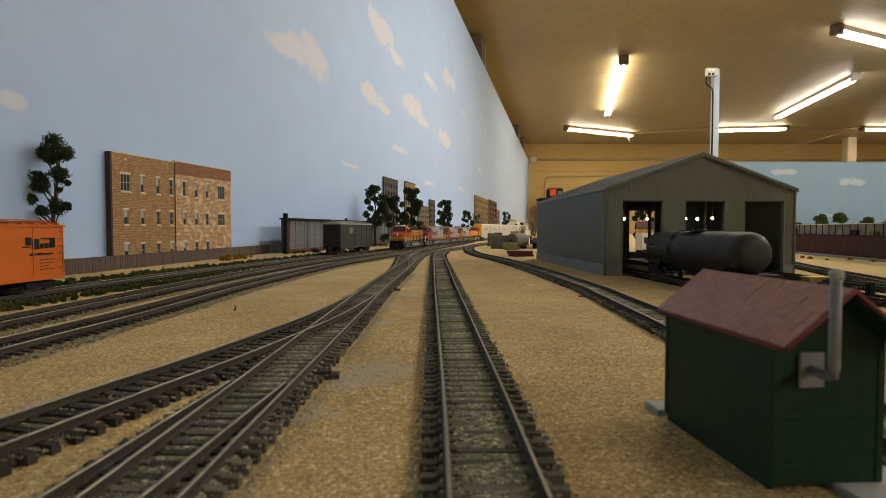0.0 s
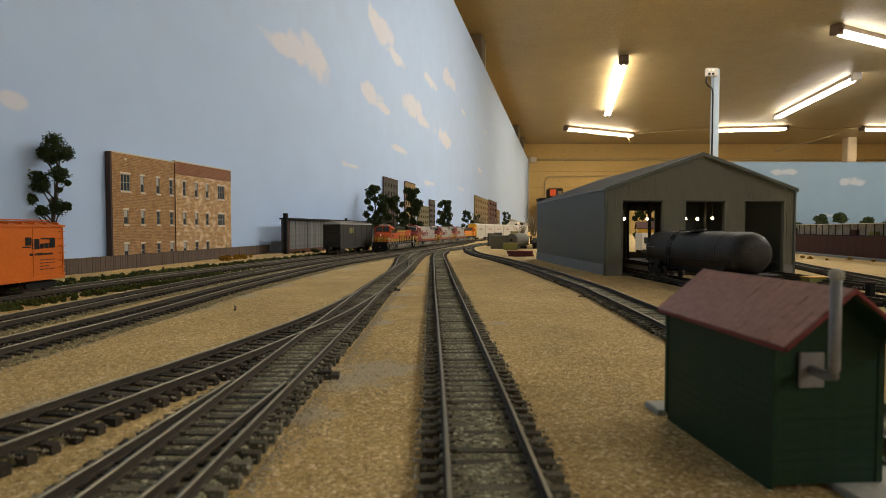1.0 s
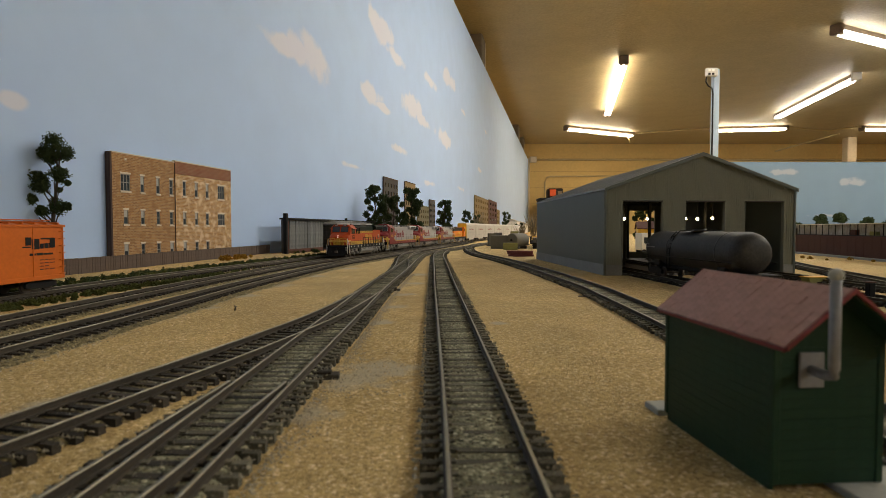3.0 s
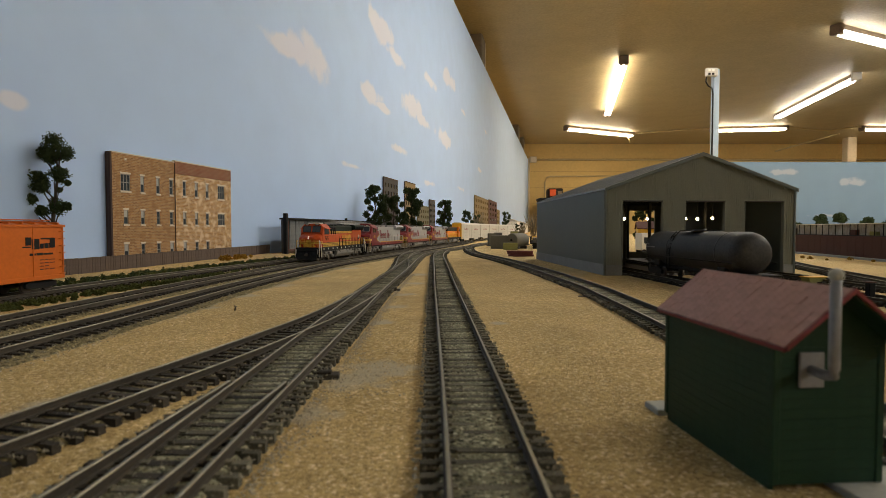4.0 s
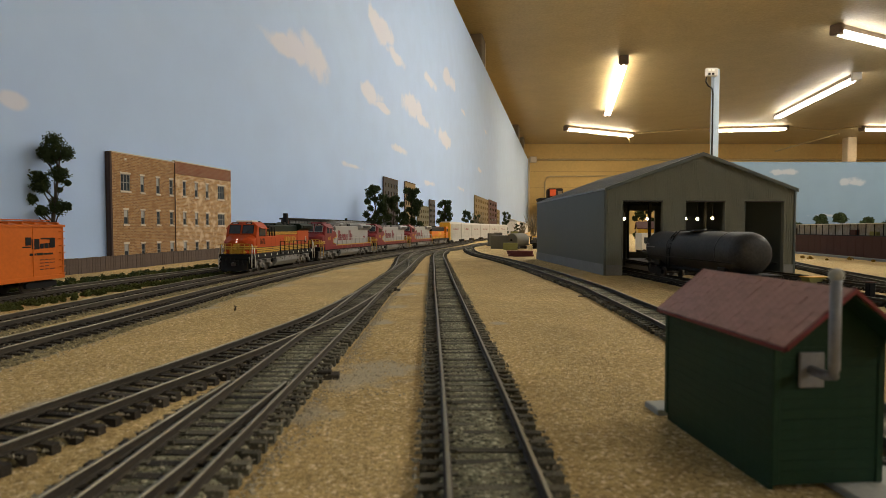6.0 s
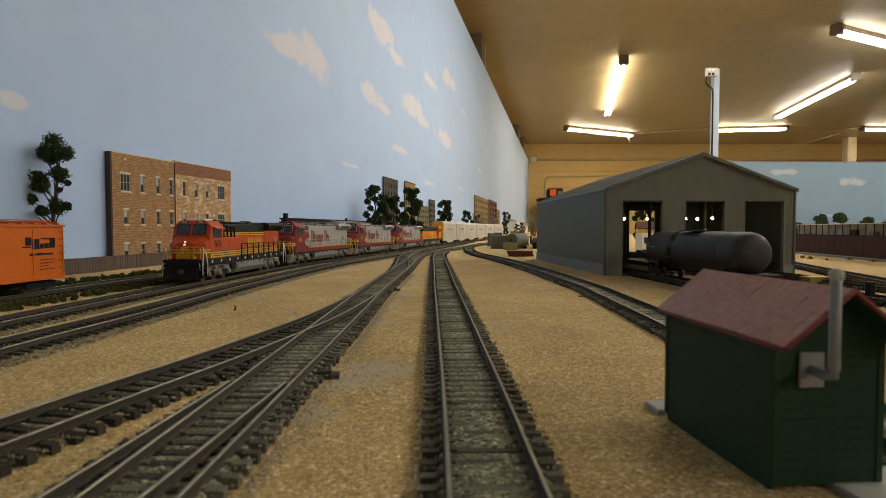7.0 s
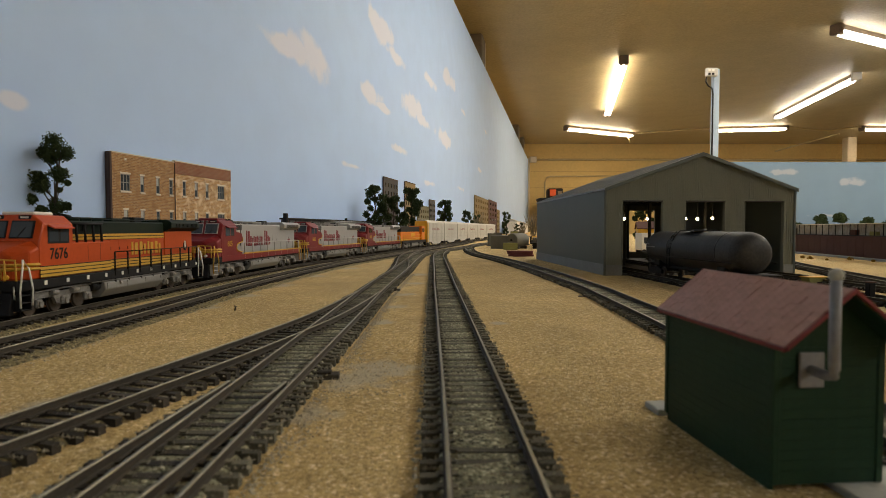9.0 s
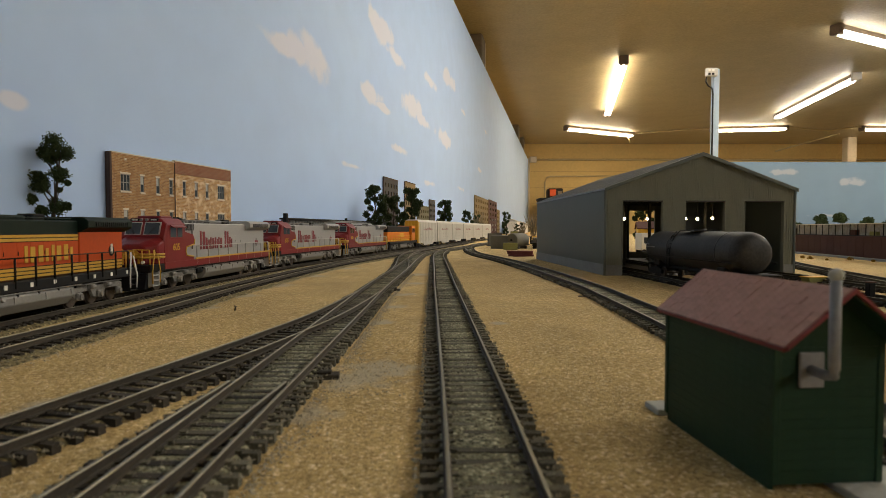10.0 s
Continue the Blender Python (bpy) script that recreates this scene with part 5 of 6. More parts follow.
def build_brick_building():
    ob = thing("brick_building", ON_WALL @ pose(0, -.008, 0), "flat three-storey tan brick building model against the sky backdrop", "building")
    U0, U1, US, H = .772, 1.049, .897, .1560
    rows = ((.0105, .0295), (.0575, .0775), (.104, .1275))
    us = [(.796, .0175), (.828, .0075), (.860, .0075), (.889, .0080), (.920, .0080), (.950, .0080), (.979, .0080), (1.019, .0200)]
    holes = []
    wins = []
    for r, (a, b) in enumerate(rows):
        for k, (u, w) in enumerate(us):
            if r < 2 and k == 0:
                w = .0085
            if r == 0 and k == 7:
                continue
            holes.append((u - w / 2, u + w / 2, a, b))
            wins.append((u, a, b, w, (r * 3 + k * 5) % 4 in (0, 3)))
    wall_with_holes(ob, U0, US - .0004, 0, H - .001, [h for h in holes if h[0] < US], 0, .003, BRICK_TAN)
    wall_with_holes(ob, US + .0004, U1, 0, .138, [h for h in holes if h[0] > US], 0, .003, BRICK_PALE)
    part("brick_band", bbox(US + .0004, U1, -.0004, .003, .1382, H + .0012, .0002), BRICK_RED, ob, "reddish patched brick band")
    part("coping", bbox(U0, US, -.0008, .004, H - .001, H + .0008, .0003), STONE_WHITE, ob)
    part("coping", bbox(US, U1, -.0010, .004, H + .0012, H + .003, .0003), STONE_WHITE, ob)
    part("backing", bbox(U0 - .0035, U1, .003, .0075, 0, H, .0003), EDGE_DARK, ob, "dark card backing")
    part("side_return", bbox(U0 - .0035, U0, -.0006, .003, 0, H, .0003), EDGE_DARK, ob)
    part("downpipe", bbox(US - .0005, US + .0005, -.0012, 0, 0, H - .002, .0002), EDGE_DARK, ob)
    part("wall_vent", bbox(.7945, .7985, -.0006, 0, .1465, .1500, .0003), STONE_WHITE, ob)
    for u, a, b, w, bl in wins:
        build_window(ob, u, a, b, w, .0008, bl)


FENCE_BROWN = mat("brown_board_fence", (0.105, 0.075, 0.06), 0.85, vary=0.25, scale=80, bump=0.3, rand=0.07)


def build_fence():
    a, b = Vector((-.424, .50, 0)), Vector((-.368, 1.175, 0))
    d = b - a
    ob = thing("board_fence", pose(a.x, a.y, 0, 0, 0, math.degrees(math.atan2(d.y, d.x))), "low weathered brown board fence behind the siding", "fence")
    n = 150
    w = d.length / n
    bm = bmesh.new()
    box(bm, 0, w * .94, -.0006, .0006, -.001, .0178)
    me = bpy.data.meshes.new("board")
    bm.to_mesh(me)
    bm.free()
    me.materials.append(FENCE_BROWN)
    rng = random.Random(3)
    for k in range(n):
        shared("board", me, ob, pose(k * w, rng.uniform(-.0002, .0002), rng.uniform(-.0006, .0004), rng.uniform(-.5, .5), 0, 0))
    for z in (.004, .014):
        part("fence_rail", bbox(0, d.length, .0007, .0018, z, z + .0016, .0002), FENCE_BROWN, ob)


FOLIAGE = mat("dark_green_foam_foliage", (0.072, 0.098, 0.040), 0.95, second=(0.012, 0.022, 0.010), scale=120, spec=0.1)
FOLIAGE_MID = mat("green_foam_weeds", (0.13, 0.140, 0.04), 0.95, second=(0.03, 0.042, 0.012), scale=150, spec=0.1)
FOLIAGE_GOLD = mat("golden_foam_weeds", (0.45, 0.24, 0.03), 0.95, second=(0.22, 0.13, 0.02), scale=150, spec=0.1)
BARK = mat("dark_bark", (0.05, 0.038, 0.028), 0.9, vary=0.3, scale=200, bump=0.4)
DRYWOOD = mat("dry_twigs", (0.20, 0.16, 0.10), 0.9, vary=0.3, scale=200)


def leaf_cloud(name, clumps, leaf, density, material, parent, seed, label=""):
    """Foliage of many small folded leaves round the clump centres."""
    rng = random.Random(seed)
    vs, fs = [], []
    for cx, cy, cz, r in clumps:
        for _ in range(int(density)):
            d = Vector((rng.gauss(0, 1), rng.gauss(0, 1), rng.gauss(0, 1))).normalized()
            rr = r * (rng.random() ** 0.4) * (0.8 + 0.45 * noise.noise(d * 2.2 + Vector((cx * 50, cy * 50, cz * 50))))
            p = Vector((cx, cy, cz)) + d * rr
            a = Vector((rng.gauss(0, 1), rng.gauss(0, 1), rng.gauss(0, 1))).normalized()
            b = a.cross(d).normalized() if abs(a.dot(d)) < .98 else Vector((0, 0, 1))
            L = leaf * rng.uniform(.6, 1.5)
            k = len(vs)
            vs += [tuple(p - a * L), tuple(p + b * L * .8), tuple(p + a * L), tuple(p - b * L * .7 + d * L * .6)]
            fs += [(k, k + 1, k + 2), (k, k + 2, k + 3)]
    me = bpy.data.meshes.new(name)
    me.from_pydata(vs, [], fs)
    me.materials.append(material)
    ob = new(name, me)
    ob.parent = parent
    if label:
        tagged(ob, label)
    return ob


def build_tree(x, y, height, clumps, seed, label, leaf=.0016, density=260, lean=0.0, fat=1.0, narrow=1.0):
    ob = thing("tree", pose(x, y, 0), label, "tree", "model trees")
    rng = random.Random(seed)
    bm = bmesh.new()
    tube(bm, [(0, 0, -.001), (lean * height * .2, 0, height * .3), (lean * height * .5, .002, height * .62), (lean * height, 0, height * .9)], [height * .020, height * .015, height * .010, height * .004], 8)
    part("trunk", bm, BARK, ob)
    real = []
    for dx, dz, r in clumps:
        cy = rng.uniform(-.05, .05) * height
        dx *= narrow
        real.append((dx * height, cy, dz * height, r * height * fat))
        bm = bmesh.new()
        z0 = max(.05, dz - .18) * height
        tube(bm, [(lean * z0, 0, z0), (dx * height * .55, cy * .5, (dz - .06) * height), (dx * height, cy, dz * height)], [height * .006, height * .004, height * .002], 5)
        part("limb", bm, BARK, ob)
    leaf_cloud("crown", real, leaf, density, FOLIAGE, ob, seed)
    return ob


def random_clumps(seed, n, wide, low, rmin=.07, rmax=.12):
    rng = random.Random(seed)
    out = []
    for k in range(n):
        z = low + (1 - low) * (k + .5) / n
        w = wide * (1.15 - .75 * abs(z - .5))
        out.append((rng.uniform(-w, w), min(z, .95), rng.uniform(rmin, rmax)))
    out.append((rng.uniform(-.05, .05), .95, rmin))
    return out


def build_trees():
    tall = [(0.047, 0.973, 0.089), (0.126, 0.897, 0.074), (-0.057, 0.905, 0.064), (0.03, 0.867, 0.068), (-0.134, 0.723, 0.089), (-0.065, 0.708, 0.072), (-0.031, 0.647, 0.074), (0.082, 0.738, 0.078), (0.137, 0.673, 0.024), (0.065, 0.622, 0.02), (-0.212, 0.534, 0.074), (-0.235, 0.428, 0.055), (-0.099, 0.549, 0.044), (-0.134, 0.458, 0.059), (0.047, 0.496, 0.078), (-0.017, 0.461, 0.047), (0.104, 0.5, 0.036)]
    build_tree(-0.4640, .653, .1560, tall, 11, "tall dark green foam tree behind the orange boxcar", .0011, 1000, lean=.1)
    specs = [  # x, y, height, clumps, spread, lowest
        (-.203, 1.66, .182, 13, .12, .32, 21), (-.150, 1.68, .150, 24, .21, .12, 22), (-.097, 1.72, .178, 15, .15, .32, 23),
        (.006, 2.10, .160, 20, .13, .12, 24), (.118, 2.60, .135, 12, .18, .2, 25), (.175, 2.75, .12, 12, .14, .1, 26),
        (.46, 4.0, .175, 14, .14, .1, 28), (.545, 4.1, .09, 9, .2, .1, 29), (.62, 4.4, .1, 9, .2, .1, 30)]
    for x, y, h, n, wd, low, sd in specs:
        build_tree(x, y, h, random_clumps(sd, n + 6, wd * 1.1, low, .06, .10), sd, "dark green foam tree before the painted sky", .0021, 300)


def build_bare_shrub(x, y, h, seed):
    ob = thing("bare_shrub", pose(x, y, 0), "leafless dry twig shrub beside the tracks", "shrub", "bare shrubs")
    rng = random.Random(seed)
    bm = bmesh.new()
    for k in range(16):
        a = rng.uniform(0, 6.28)
        o = rng.uniform(.1, .42) * h
        z = h * rng.uniform(.6, 1)
        m = (math.cos(a) * o * .45, math.sin(a) * o * .45, z * .5)
        e = (math.cos(a) * o, math.sin(a) * o, z)
        tube(bm, [(0, 0, -.001), m, e], [h * .014, h * .009, h * .004], 4)
        for j in range(3):
            q = (m[0] + rng.uniform(-.2, .2) * h, m[1] + rng.uniform(-.2, .2) * h, m[2] + rng.uniform(.1, .4) * h)
            tube(bm, [m, q], [h * .006, h * .003], 4)
    part("twigs", bm, DRYWOOD, ob)


def build_weeds():
    rng = random.Random(8)
    green, dark, gold = [], [], []
    siding, _ = spline(TRACKS[2][1])
    for p in siding:
        if not .25 < p[1] < 1.25:
            continue
        if p[1] < .9:
            for _k in range(6):
                if rng.random() < (.55 if p[1] < .62 else .16):
                    off = rng.choice((.026, .032, .037))
                    green.append((p[0] + off + rng.uniform(-.006, .006), p[1] + rng.uniform(-.004, .004), .0006, rng.uniform(.0010, .0027)))
        for _k in range(4):
            if rng.random() < (.8 if p[1] < .66 else .5):
                q = p[0] - rng.uniform(.020, .06)
                (green if rng.random() < .6 else dark).append((q, p[1] + rng.uniform(-.01, .01), .0012, rng.uniform(.0018, .0052)))
    for k in range(22):
        gold.append((-.352 + rng.uniform(-.012, .012), .93 + rng.uniform(-.05, .05), .003, rng.uniform(.003, .006)))
    for k in range(30):
        u = rng.uniform(1.18, 1.5)
        p = ON_WALL @ Vector((u, rng.uniform(-.10, -.05), 0))
        (dark if k % 2 else green).append((p.x, p.y, .002, rng.uniform(.004, .008)))
    for k in range(26):
        p = ON_WALL @ Vector((rng.uniform(1.6, 2.2), rng.uniform(-.17, -.04), 0))
        (dark if k % 3 else green).append((p.x, p.y, .004, rng.uniform(.006, .013)))
    for k in range(18):
        gold.append((rng.uniform(.62, .84), rng.uniform(.80, 1.0), .001, rng.uniform(.002, .006)))
    for cl, mt, lab, d in ((green, FOLIAGE_MID, "green foam weeds along the siding", 80), (dark, FOLIAGE, "dark green foam bushes by the fence", 120), (gold, FOLIAGE_GOLD, "golden dry weeds", 150)):
        tagged(leaf_cloud("weeds", cl, .0010, d, mt, None, 5), lab, "weeds", kind="stuff")


CARD_TAN = mat("tan_card_tower", (0.22, 0.155, 0.065), 0.8, vary=0.15, scale=40)
CARD_DARK = mat("dark_card_tower", (0.05, 0.043, 0.036), 0.8, vary=0.2, scale=40)
CARD_MAROON = mat("maroon_card_tower", (0.075, 0.02, 0.018), 0.8, vary=0.2, scale=40)
CARD_OLIVE = mat("olive_card_tower", (0.14, 0.12, 0.06), 0.8, vary=0.2, scale=40)


def build_tower(u0, u1, h, thick, material, side, floors, cols, label):
    ob = thing("tower_block", ON_WALL, label, "building", "card city buildings on the backdrop")
    holes = []
    for i in range(cols):
        for j in range(floors):
            w = (u1 - u0) / cols
            f = (h - .03) / floors
            a = u0 + w * (i + .25)
            holes.append((a, a + w * .5, .02 + f * (j + .3), .02 + f * (j + .8)))
    f = wall_with_holes(ob, u0, u1, 0, h, holes, -thick, .003, material, "facade")
    for a, b, c, d in holes:
        bm = bmesh.new()
        box(bm, a, b, -thick + .0015, -thick + .0025, c, d)
        part("window", bm, WIN, ob)
    part("block", bbox(u0, u1, -thick + .0031, -.0012, 0, h, .0005), side, ob)
    part("side_wall", bbox(u0 - .003, u0, -thick, -.002, 0, h + .001, .0004), side, ob)
    part("parapet", bbox(u0, u1, -thick - .001, -thick + .004, h, h + .004, .0005), side, ob)


def build_towers():
    build_tower(1.963, 2.13, .229, .006, CARD_DARK, EDGE_DARK, 7, 5, "tall dark brown card tower on the backdrop")
    build_tower(2.232, 2.387, .236, .006, CARD_TAN, EDGE_DARK, 7, 5, "tall tan card tower on the backdrop")
    build_tower(2.424, 2.63, .150, .006, CARD_OLIVE, CARD_OLIVE, 5, 5, "olive card building on the backdrop")
    build_tower(2.645, 2.76, .186, .006, CARD_DARK, EDGE_DARK, 6, 4, "dark card tower on the backdrop")
    build_tower(4.02, 4.78, .290, .008, CARD_TAN, CARD_OLIVE, 6, 6, "wide tan card tower on the backdrop")
    build_tower(4.82, 5.40, .300, .008, CARD_MAROON, CARD_MAROON, 6, 3, "dark red card tower on the backdrop")
    build_tower(5.44, 5.66, .235, .008, CARD_TAN, CARD_TAN, 5, 4, "lower tan card tower on the backdrop")


def build_warehouse():
    ob = thing("warehouse_flat", ON_WALL @ pose(0, -.05, 0), "grey weathered metal warehouse front with a dark roof edge", "building")
    z = .0715
    n = 49
    u0, u1 = 1.18, 1.86
    w = (u1 - u0) / n
    bm = bmesh.new()
    box(bm, 0, w * .93, 0, .002, 0, .061)
    me = bpy.data.meshes.new("panel")
    bm.to_mesh(me)
    bm.free()
    me.materials.append(WARE_GREY)
    for k in range(n):
        if 26 <= k <= 28:
            continue
        shared("panel", me, ob, pose(u0 + k * w, random.Random(k).uniform(-.0005, .0005), .0085))
    part("backing_wall", bbox(u0, u1, .0022, .012, 0, z - .001, .0005), WOODGREY, ob)
    part("base_course", bbox(u0, u1, -.002, .002, 0, .0085, .0004), RUST, ob, "brown base course")
    part("roof_edge", bbox(u0 - .004, u1 + .004, -.006, .014, z - .001, z + .0025, .0004), BLACK, ob)
    part("corner_post", bbox(u0 - .011, u0 - .003, -.006, .002, 0, .083, .0008), BLACK, ob, "black corner post")
    part("brick_pier", bbox(u0 - .002, u0 + .004, -.004, 0, 0, .068, .0005), RUST, ob)
    d = part("door", bbox(u0 + 26.2 * w, u0 + 28.4 * w, -.0008, .0018, .0085, .053, .0004), FRAME_GREY, ob, "grey panelled door")
    part("door_panel", bbox(u0 + 26.5 * w, u0 + 28.1 * w, -.0016, -.0008, .014, .047, .0004), BLIND, d)
    part("canopy", bbox(u0 + 24 * w, u0 + 30 * w, -.014, 0, .0575, .0600, .0004), BLACK, ob)
    for k in range(4):
        part("step", bbox(u0 + 26 * w, u0 + 28.6 * w, -.004 - .003 * (4 - k), -.004 - .003 * (3 - k), 0, .0085 * (k + 1) / 4, .0002), WOODGREY, ob)
    bm = bmesh.new()
    tube(bm, [(1.52, .006, z), (1.52, .006, z + .008)], .0035, 10)
    part("roof_vent", bm, BLACK, ob)
    bm = bmesh.new()
    tube(bm, [(1.74, .006, z), (1.74, .006, z + .007)], .0035, 10)
    part("roof_vent", bm, BLACK, ob)


WARE_GREY = mat("grey_weathered_panel", (0.20, 0.215, 0.22), 0.7, second=(0.065, 0.07, 0.072), scale=28, rand=0.2)


# ---------------------------------------------------------------- standing cars
CAR_DARK = mat("dark_weathered_car_paint", (0.042, 0.041, 0.038), 0.7, second=(0.014, 0.014, 0.013), scale=60, bump=0.2)


def on_track(idx, y):
    line, _ = spline(TRACKS[idx][1], .004)
    i = int(np.argmin(abs(line[:, 1] - y)))
    d = line[i + 3] - line[i - 3]
    return pose(line[i][0], line[i][1], RAIL, 0, 0, math.degrees(math.atan2(d[1], d[0])))


def build_standing_cars():
    half = 6.3
    ob = build_boxcar(on_track(2, .353), "boxcar", "bright orange boxcar with dark lettering standing on the siding", BOX_ORANGE, half, BOX_ORANGE, 6)
    for sy in (-1,):
        y0, y1 = sorted((sy * 1.425, sy * 1.455))
        for x0, x1, z0, z1 in ((3.1, 3.55, 3.0, 3.5), (3.6, 4.2, 2.75, 3.4), (4.25, 4.55, 2.78, 3.1), (4.6, 4.95, 2.8, 3.12), (5.0, 5.3, 2.82, 3.14), (5.05, 5.5, 2.82, 3.45), (4.3, 5.4, 3.36, 3.46), (2.85, 3.5, 2.86, 2.94),
                              (3.4, 3.9, 2.36, 2.5), (3.95, 4.5, 2.36, 2.52), (4.55, 5.3, 2.38, 2.5)):
            pbox("logo_block", (x0, x1, y0, y1, z0, z1), BLACK, ob, "dark logo block", w=.02)
        for r in range(4):
            for x0, L in ((4.2, .3), (4.6, .3), (5.0, .45)):
                if (r, x0) != (2, 5.0):
                    pbox("stencil_bar", (x0, x0 + L, y0, y1, 2.05 - r * .2, 2.10 - r * .2), RUST, ob, w=.005)
    dk = build_boxcar(on_track(2, 1.085), "boxcar", "dark weathered boxcar on the siding before the warehouse", CAR_DARK, 7.4, SILVER, 12)
    dk.scale = (1, 1, 1.15)
    for x0, x1, z0, z1 in ((-3.6, -3.1, 2.9, 3.7), (-2.9, -2.4, 2.9, 3.7), (-2.2, -1.8, 2.9, 3.7)):
        pbox("stencil_bar", (x0, x1, -1.475, -1.44, z0, z1), CRATE_G, dk, "faded olive lettering bar", w=.01)


# ---------------------------------------------------------------- yard clutter
CRATE = mat("grey_container", (0.13, 0.122, 0.095), 0.7, vary=0.15, scale=60)
CRATE_G = mat("olive_crate", (0.26, 0.25, 0.08), 0.8, vary=0.2, scale=60)
SCRAP = mat("maroon_scrap_paint", (0.16, 0.035, 0.04), 0.7, vary=0.3, scale=90)


def build_clutter():
    ob = thing("container", pose(.150, 1.44, 0, 0, 0, -8), "grey ribbed storage container in the yard", "container")
    part("body", bbox(-.025, .018, -.014, .030, 0, .034, .0006), CRATE, ob)
    for k in range(9):
        part("rib", bbox(-.0235 + k * .005, -.0215 + k * .005, -.0150, -.0140, .002, .032, .0002), CRATE, ob)
    part("door", bbox(.0185, .0192, -.010, .026, .002, .032, .0002), BLIND, ob)
    ob = thing("crate", pose(.165, 1.36, 0, 0, 0, -5), "low olive slatted crate in the yard", "crate")
    part("body", bbox(-.017, .017, -.010, .010, 0, .017, .0005), CRATE_G, ob)
    for k in range(3):
        part("slat", bbox(-.018, .018, -.0112, -.0100, .001 + k * .0055, .0050 + k * .0055, .0002), CRATE_G, ob)
    ob = thing("storage_drum", pose(.176, 1.42, .0, 0, 0, -40), "large grey steel drum lying on skids", "drum")
    bm = bmesh.new()
    tube(bm, [(0, .0, .0225), (0, .004, .0225), (0, .055, .0225), (0, .059, .0225)], [.0165, .0175, .0175, .0165], 24)
    part("shell", bm, CRATE, ob)
    bm = bmesh.new()
    tube(bm, [(0, -.002, .0225), (0, .0, .0225)], .0030, 12)
    part("hub", bm, BLACK, ob)
    for yy in (.008, .045):
        part("skid", bbox(-.016, .016, yy, yy + .006, 0, .0075, .0004), WOODGREY, ob)
    rng = random.Random(2)
    ob = thing("scrap_stack", pose(.145, 1.035, 0, 0, 0, 4), "stack of dark red scrap beams on the ground", "scrap pile")
    for k in range(15):
        a = rng.uniform(-16, 16)
        p = part("beam", bbox(-.021, .021, -.0018, .0018, 0, .0034, .0003), SCRAP, ob)
        p.matrix_basis = pose(rng.uniform(-.003, .003), -.012 + .006 * (k % 5), .0034 * (k // 5), 0, 0, a)
    ob = thing("flat_wagon", pose(.255, 1.50, 0, 0, 0, 80), "dark flat wagon loaded with pipes", "freight car")
    part("deck", bbox(-.085, .085, -.016, .016, .012, .016, .0004), BLACK, ob)
    for sx in (-.055, .055):
        part("bogie", bbox(sx - .013, sx + .013, -.011, .011, .0, .012, .0006), BLACK, ob)
    for k in range(5):
        bm = bmesh.new()
        tube(bm, [(-.078, -.012 + k * .006, .0195), (.078, -.012 + k * .006, .0195)], .0031, 8)
        part("pipe", bm, CRATE if k % 2 else WOODGREY, ob)
    for k in range(4):
        bm = bmesh.new()
        tube(bm, [(-.07, -.009 + k * .006, .0248), (.074, -.009 + k * .006, .0248)], .0031, 8)
        part("pipe", bm, CRATE, ob)
    for sx in (-.07, -.02, .03, .075):
        for sy in (-1, 1):
            part("stake", bbox(sx - .001, sx + .001, sy * .0168 - .0008, sy * .0168 + .0008, .012, .030, .0002), BLACK, ob)
    ob = thing("loader", pose(.300, 1.72, 0, 0, 0, 0), "small yellow yard loader", "vehicle")
    part("body", bbox(-.022, .030, -.012, .012, .014, .030, .002), YELLOW, ob)
    part("cab", bbox(-.006, .012, -.010, .010, .030, .043, .001), YELLOW, ob)
    for sx in (-.012, .018):
        for sy in (-.0125, .0125):
            bm = bmesh.new()
            tube(bm, [(sx, sy - .003, .008), (sx, sy + .003, .008)], .008, 14)
            part("wheel", bm, BLACK, ob)
    rng = random.Random(14)
    for k in range(9):
        x, y = .150 + .022 * k + rng.uniform(-.004, .004), 1.66 + .05 * (k % 3) + rng.uniform(-.01, .01)
        h = rng.uniform(.022, .046)
        ob = thing("pallet_stack", pose(x, y, 0, 0, 0, rng.uniform(-15, 15)), "stack of weathered pallets and boxes in the yard", "crate", "yard pallets")
        mt = (CRATE, WOODGREY, BLIND, CRATE_G, RUST)[k % 5]
        part("load", bbox(-.011, .011, -.009, .009, .004, h, .0006), mt, ob)
        part("pallet", bbox(-.013, .013, -.011, .011, 0, .004, .0004), WOODGREY, ob)
        part("strap", bbox(-.0114, .0114, -.0012, .0012, .004, h + .0004, .0001), BLACK, ob)
    build_bare_shrub(.275, 1.95, .085, 1)
    build_bare_shrub(.17, 2.66, .15, 2)
    build_bare_shrub(.335, 2.05, .12, 3)
    # switch throw boxes beside the turnouts
    for x, y, a in ((-.0400, .188, 8), (-.040, .456, 0), (.1115, .405, -6)):
        ob = thing("switch_machine", pose(x, y, 0, 0, 0, a), "small black switch machine beside the rails", "switch machine", "switch machines")
        part("plate", bbox(-.0045, .0045, -.0025, .0025, -.001, .0012, .0003), TIE, ob)
        part("motor_box", bbox(-.0030, .0020, -.0018, .0018, .0012, .0022, .0004), TIE, ob)
        part("throw_rod", bbox(-.012, -.0045, -.0005, .0005, .0008, .0016, .0002), STEEL, ob)
    ob = thing("marker_stub", pose(.3035, .392, 0), "short black square post beside the track", "post")
    part("post", bbox(-.0022, .0022, -.0022, .0022, 0, .0125, .0004), BLACK, ob)
    part("cap", bbox(-.0025, .0025, -.0025, .0025, .0125, .0133, .0002), RUST, ob)
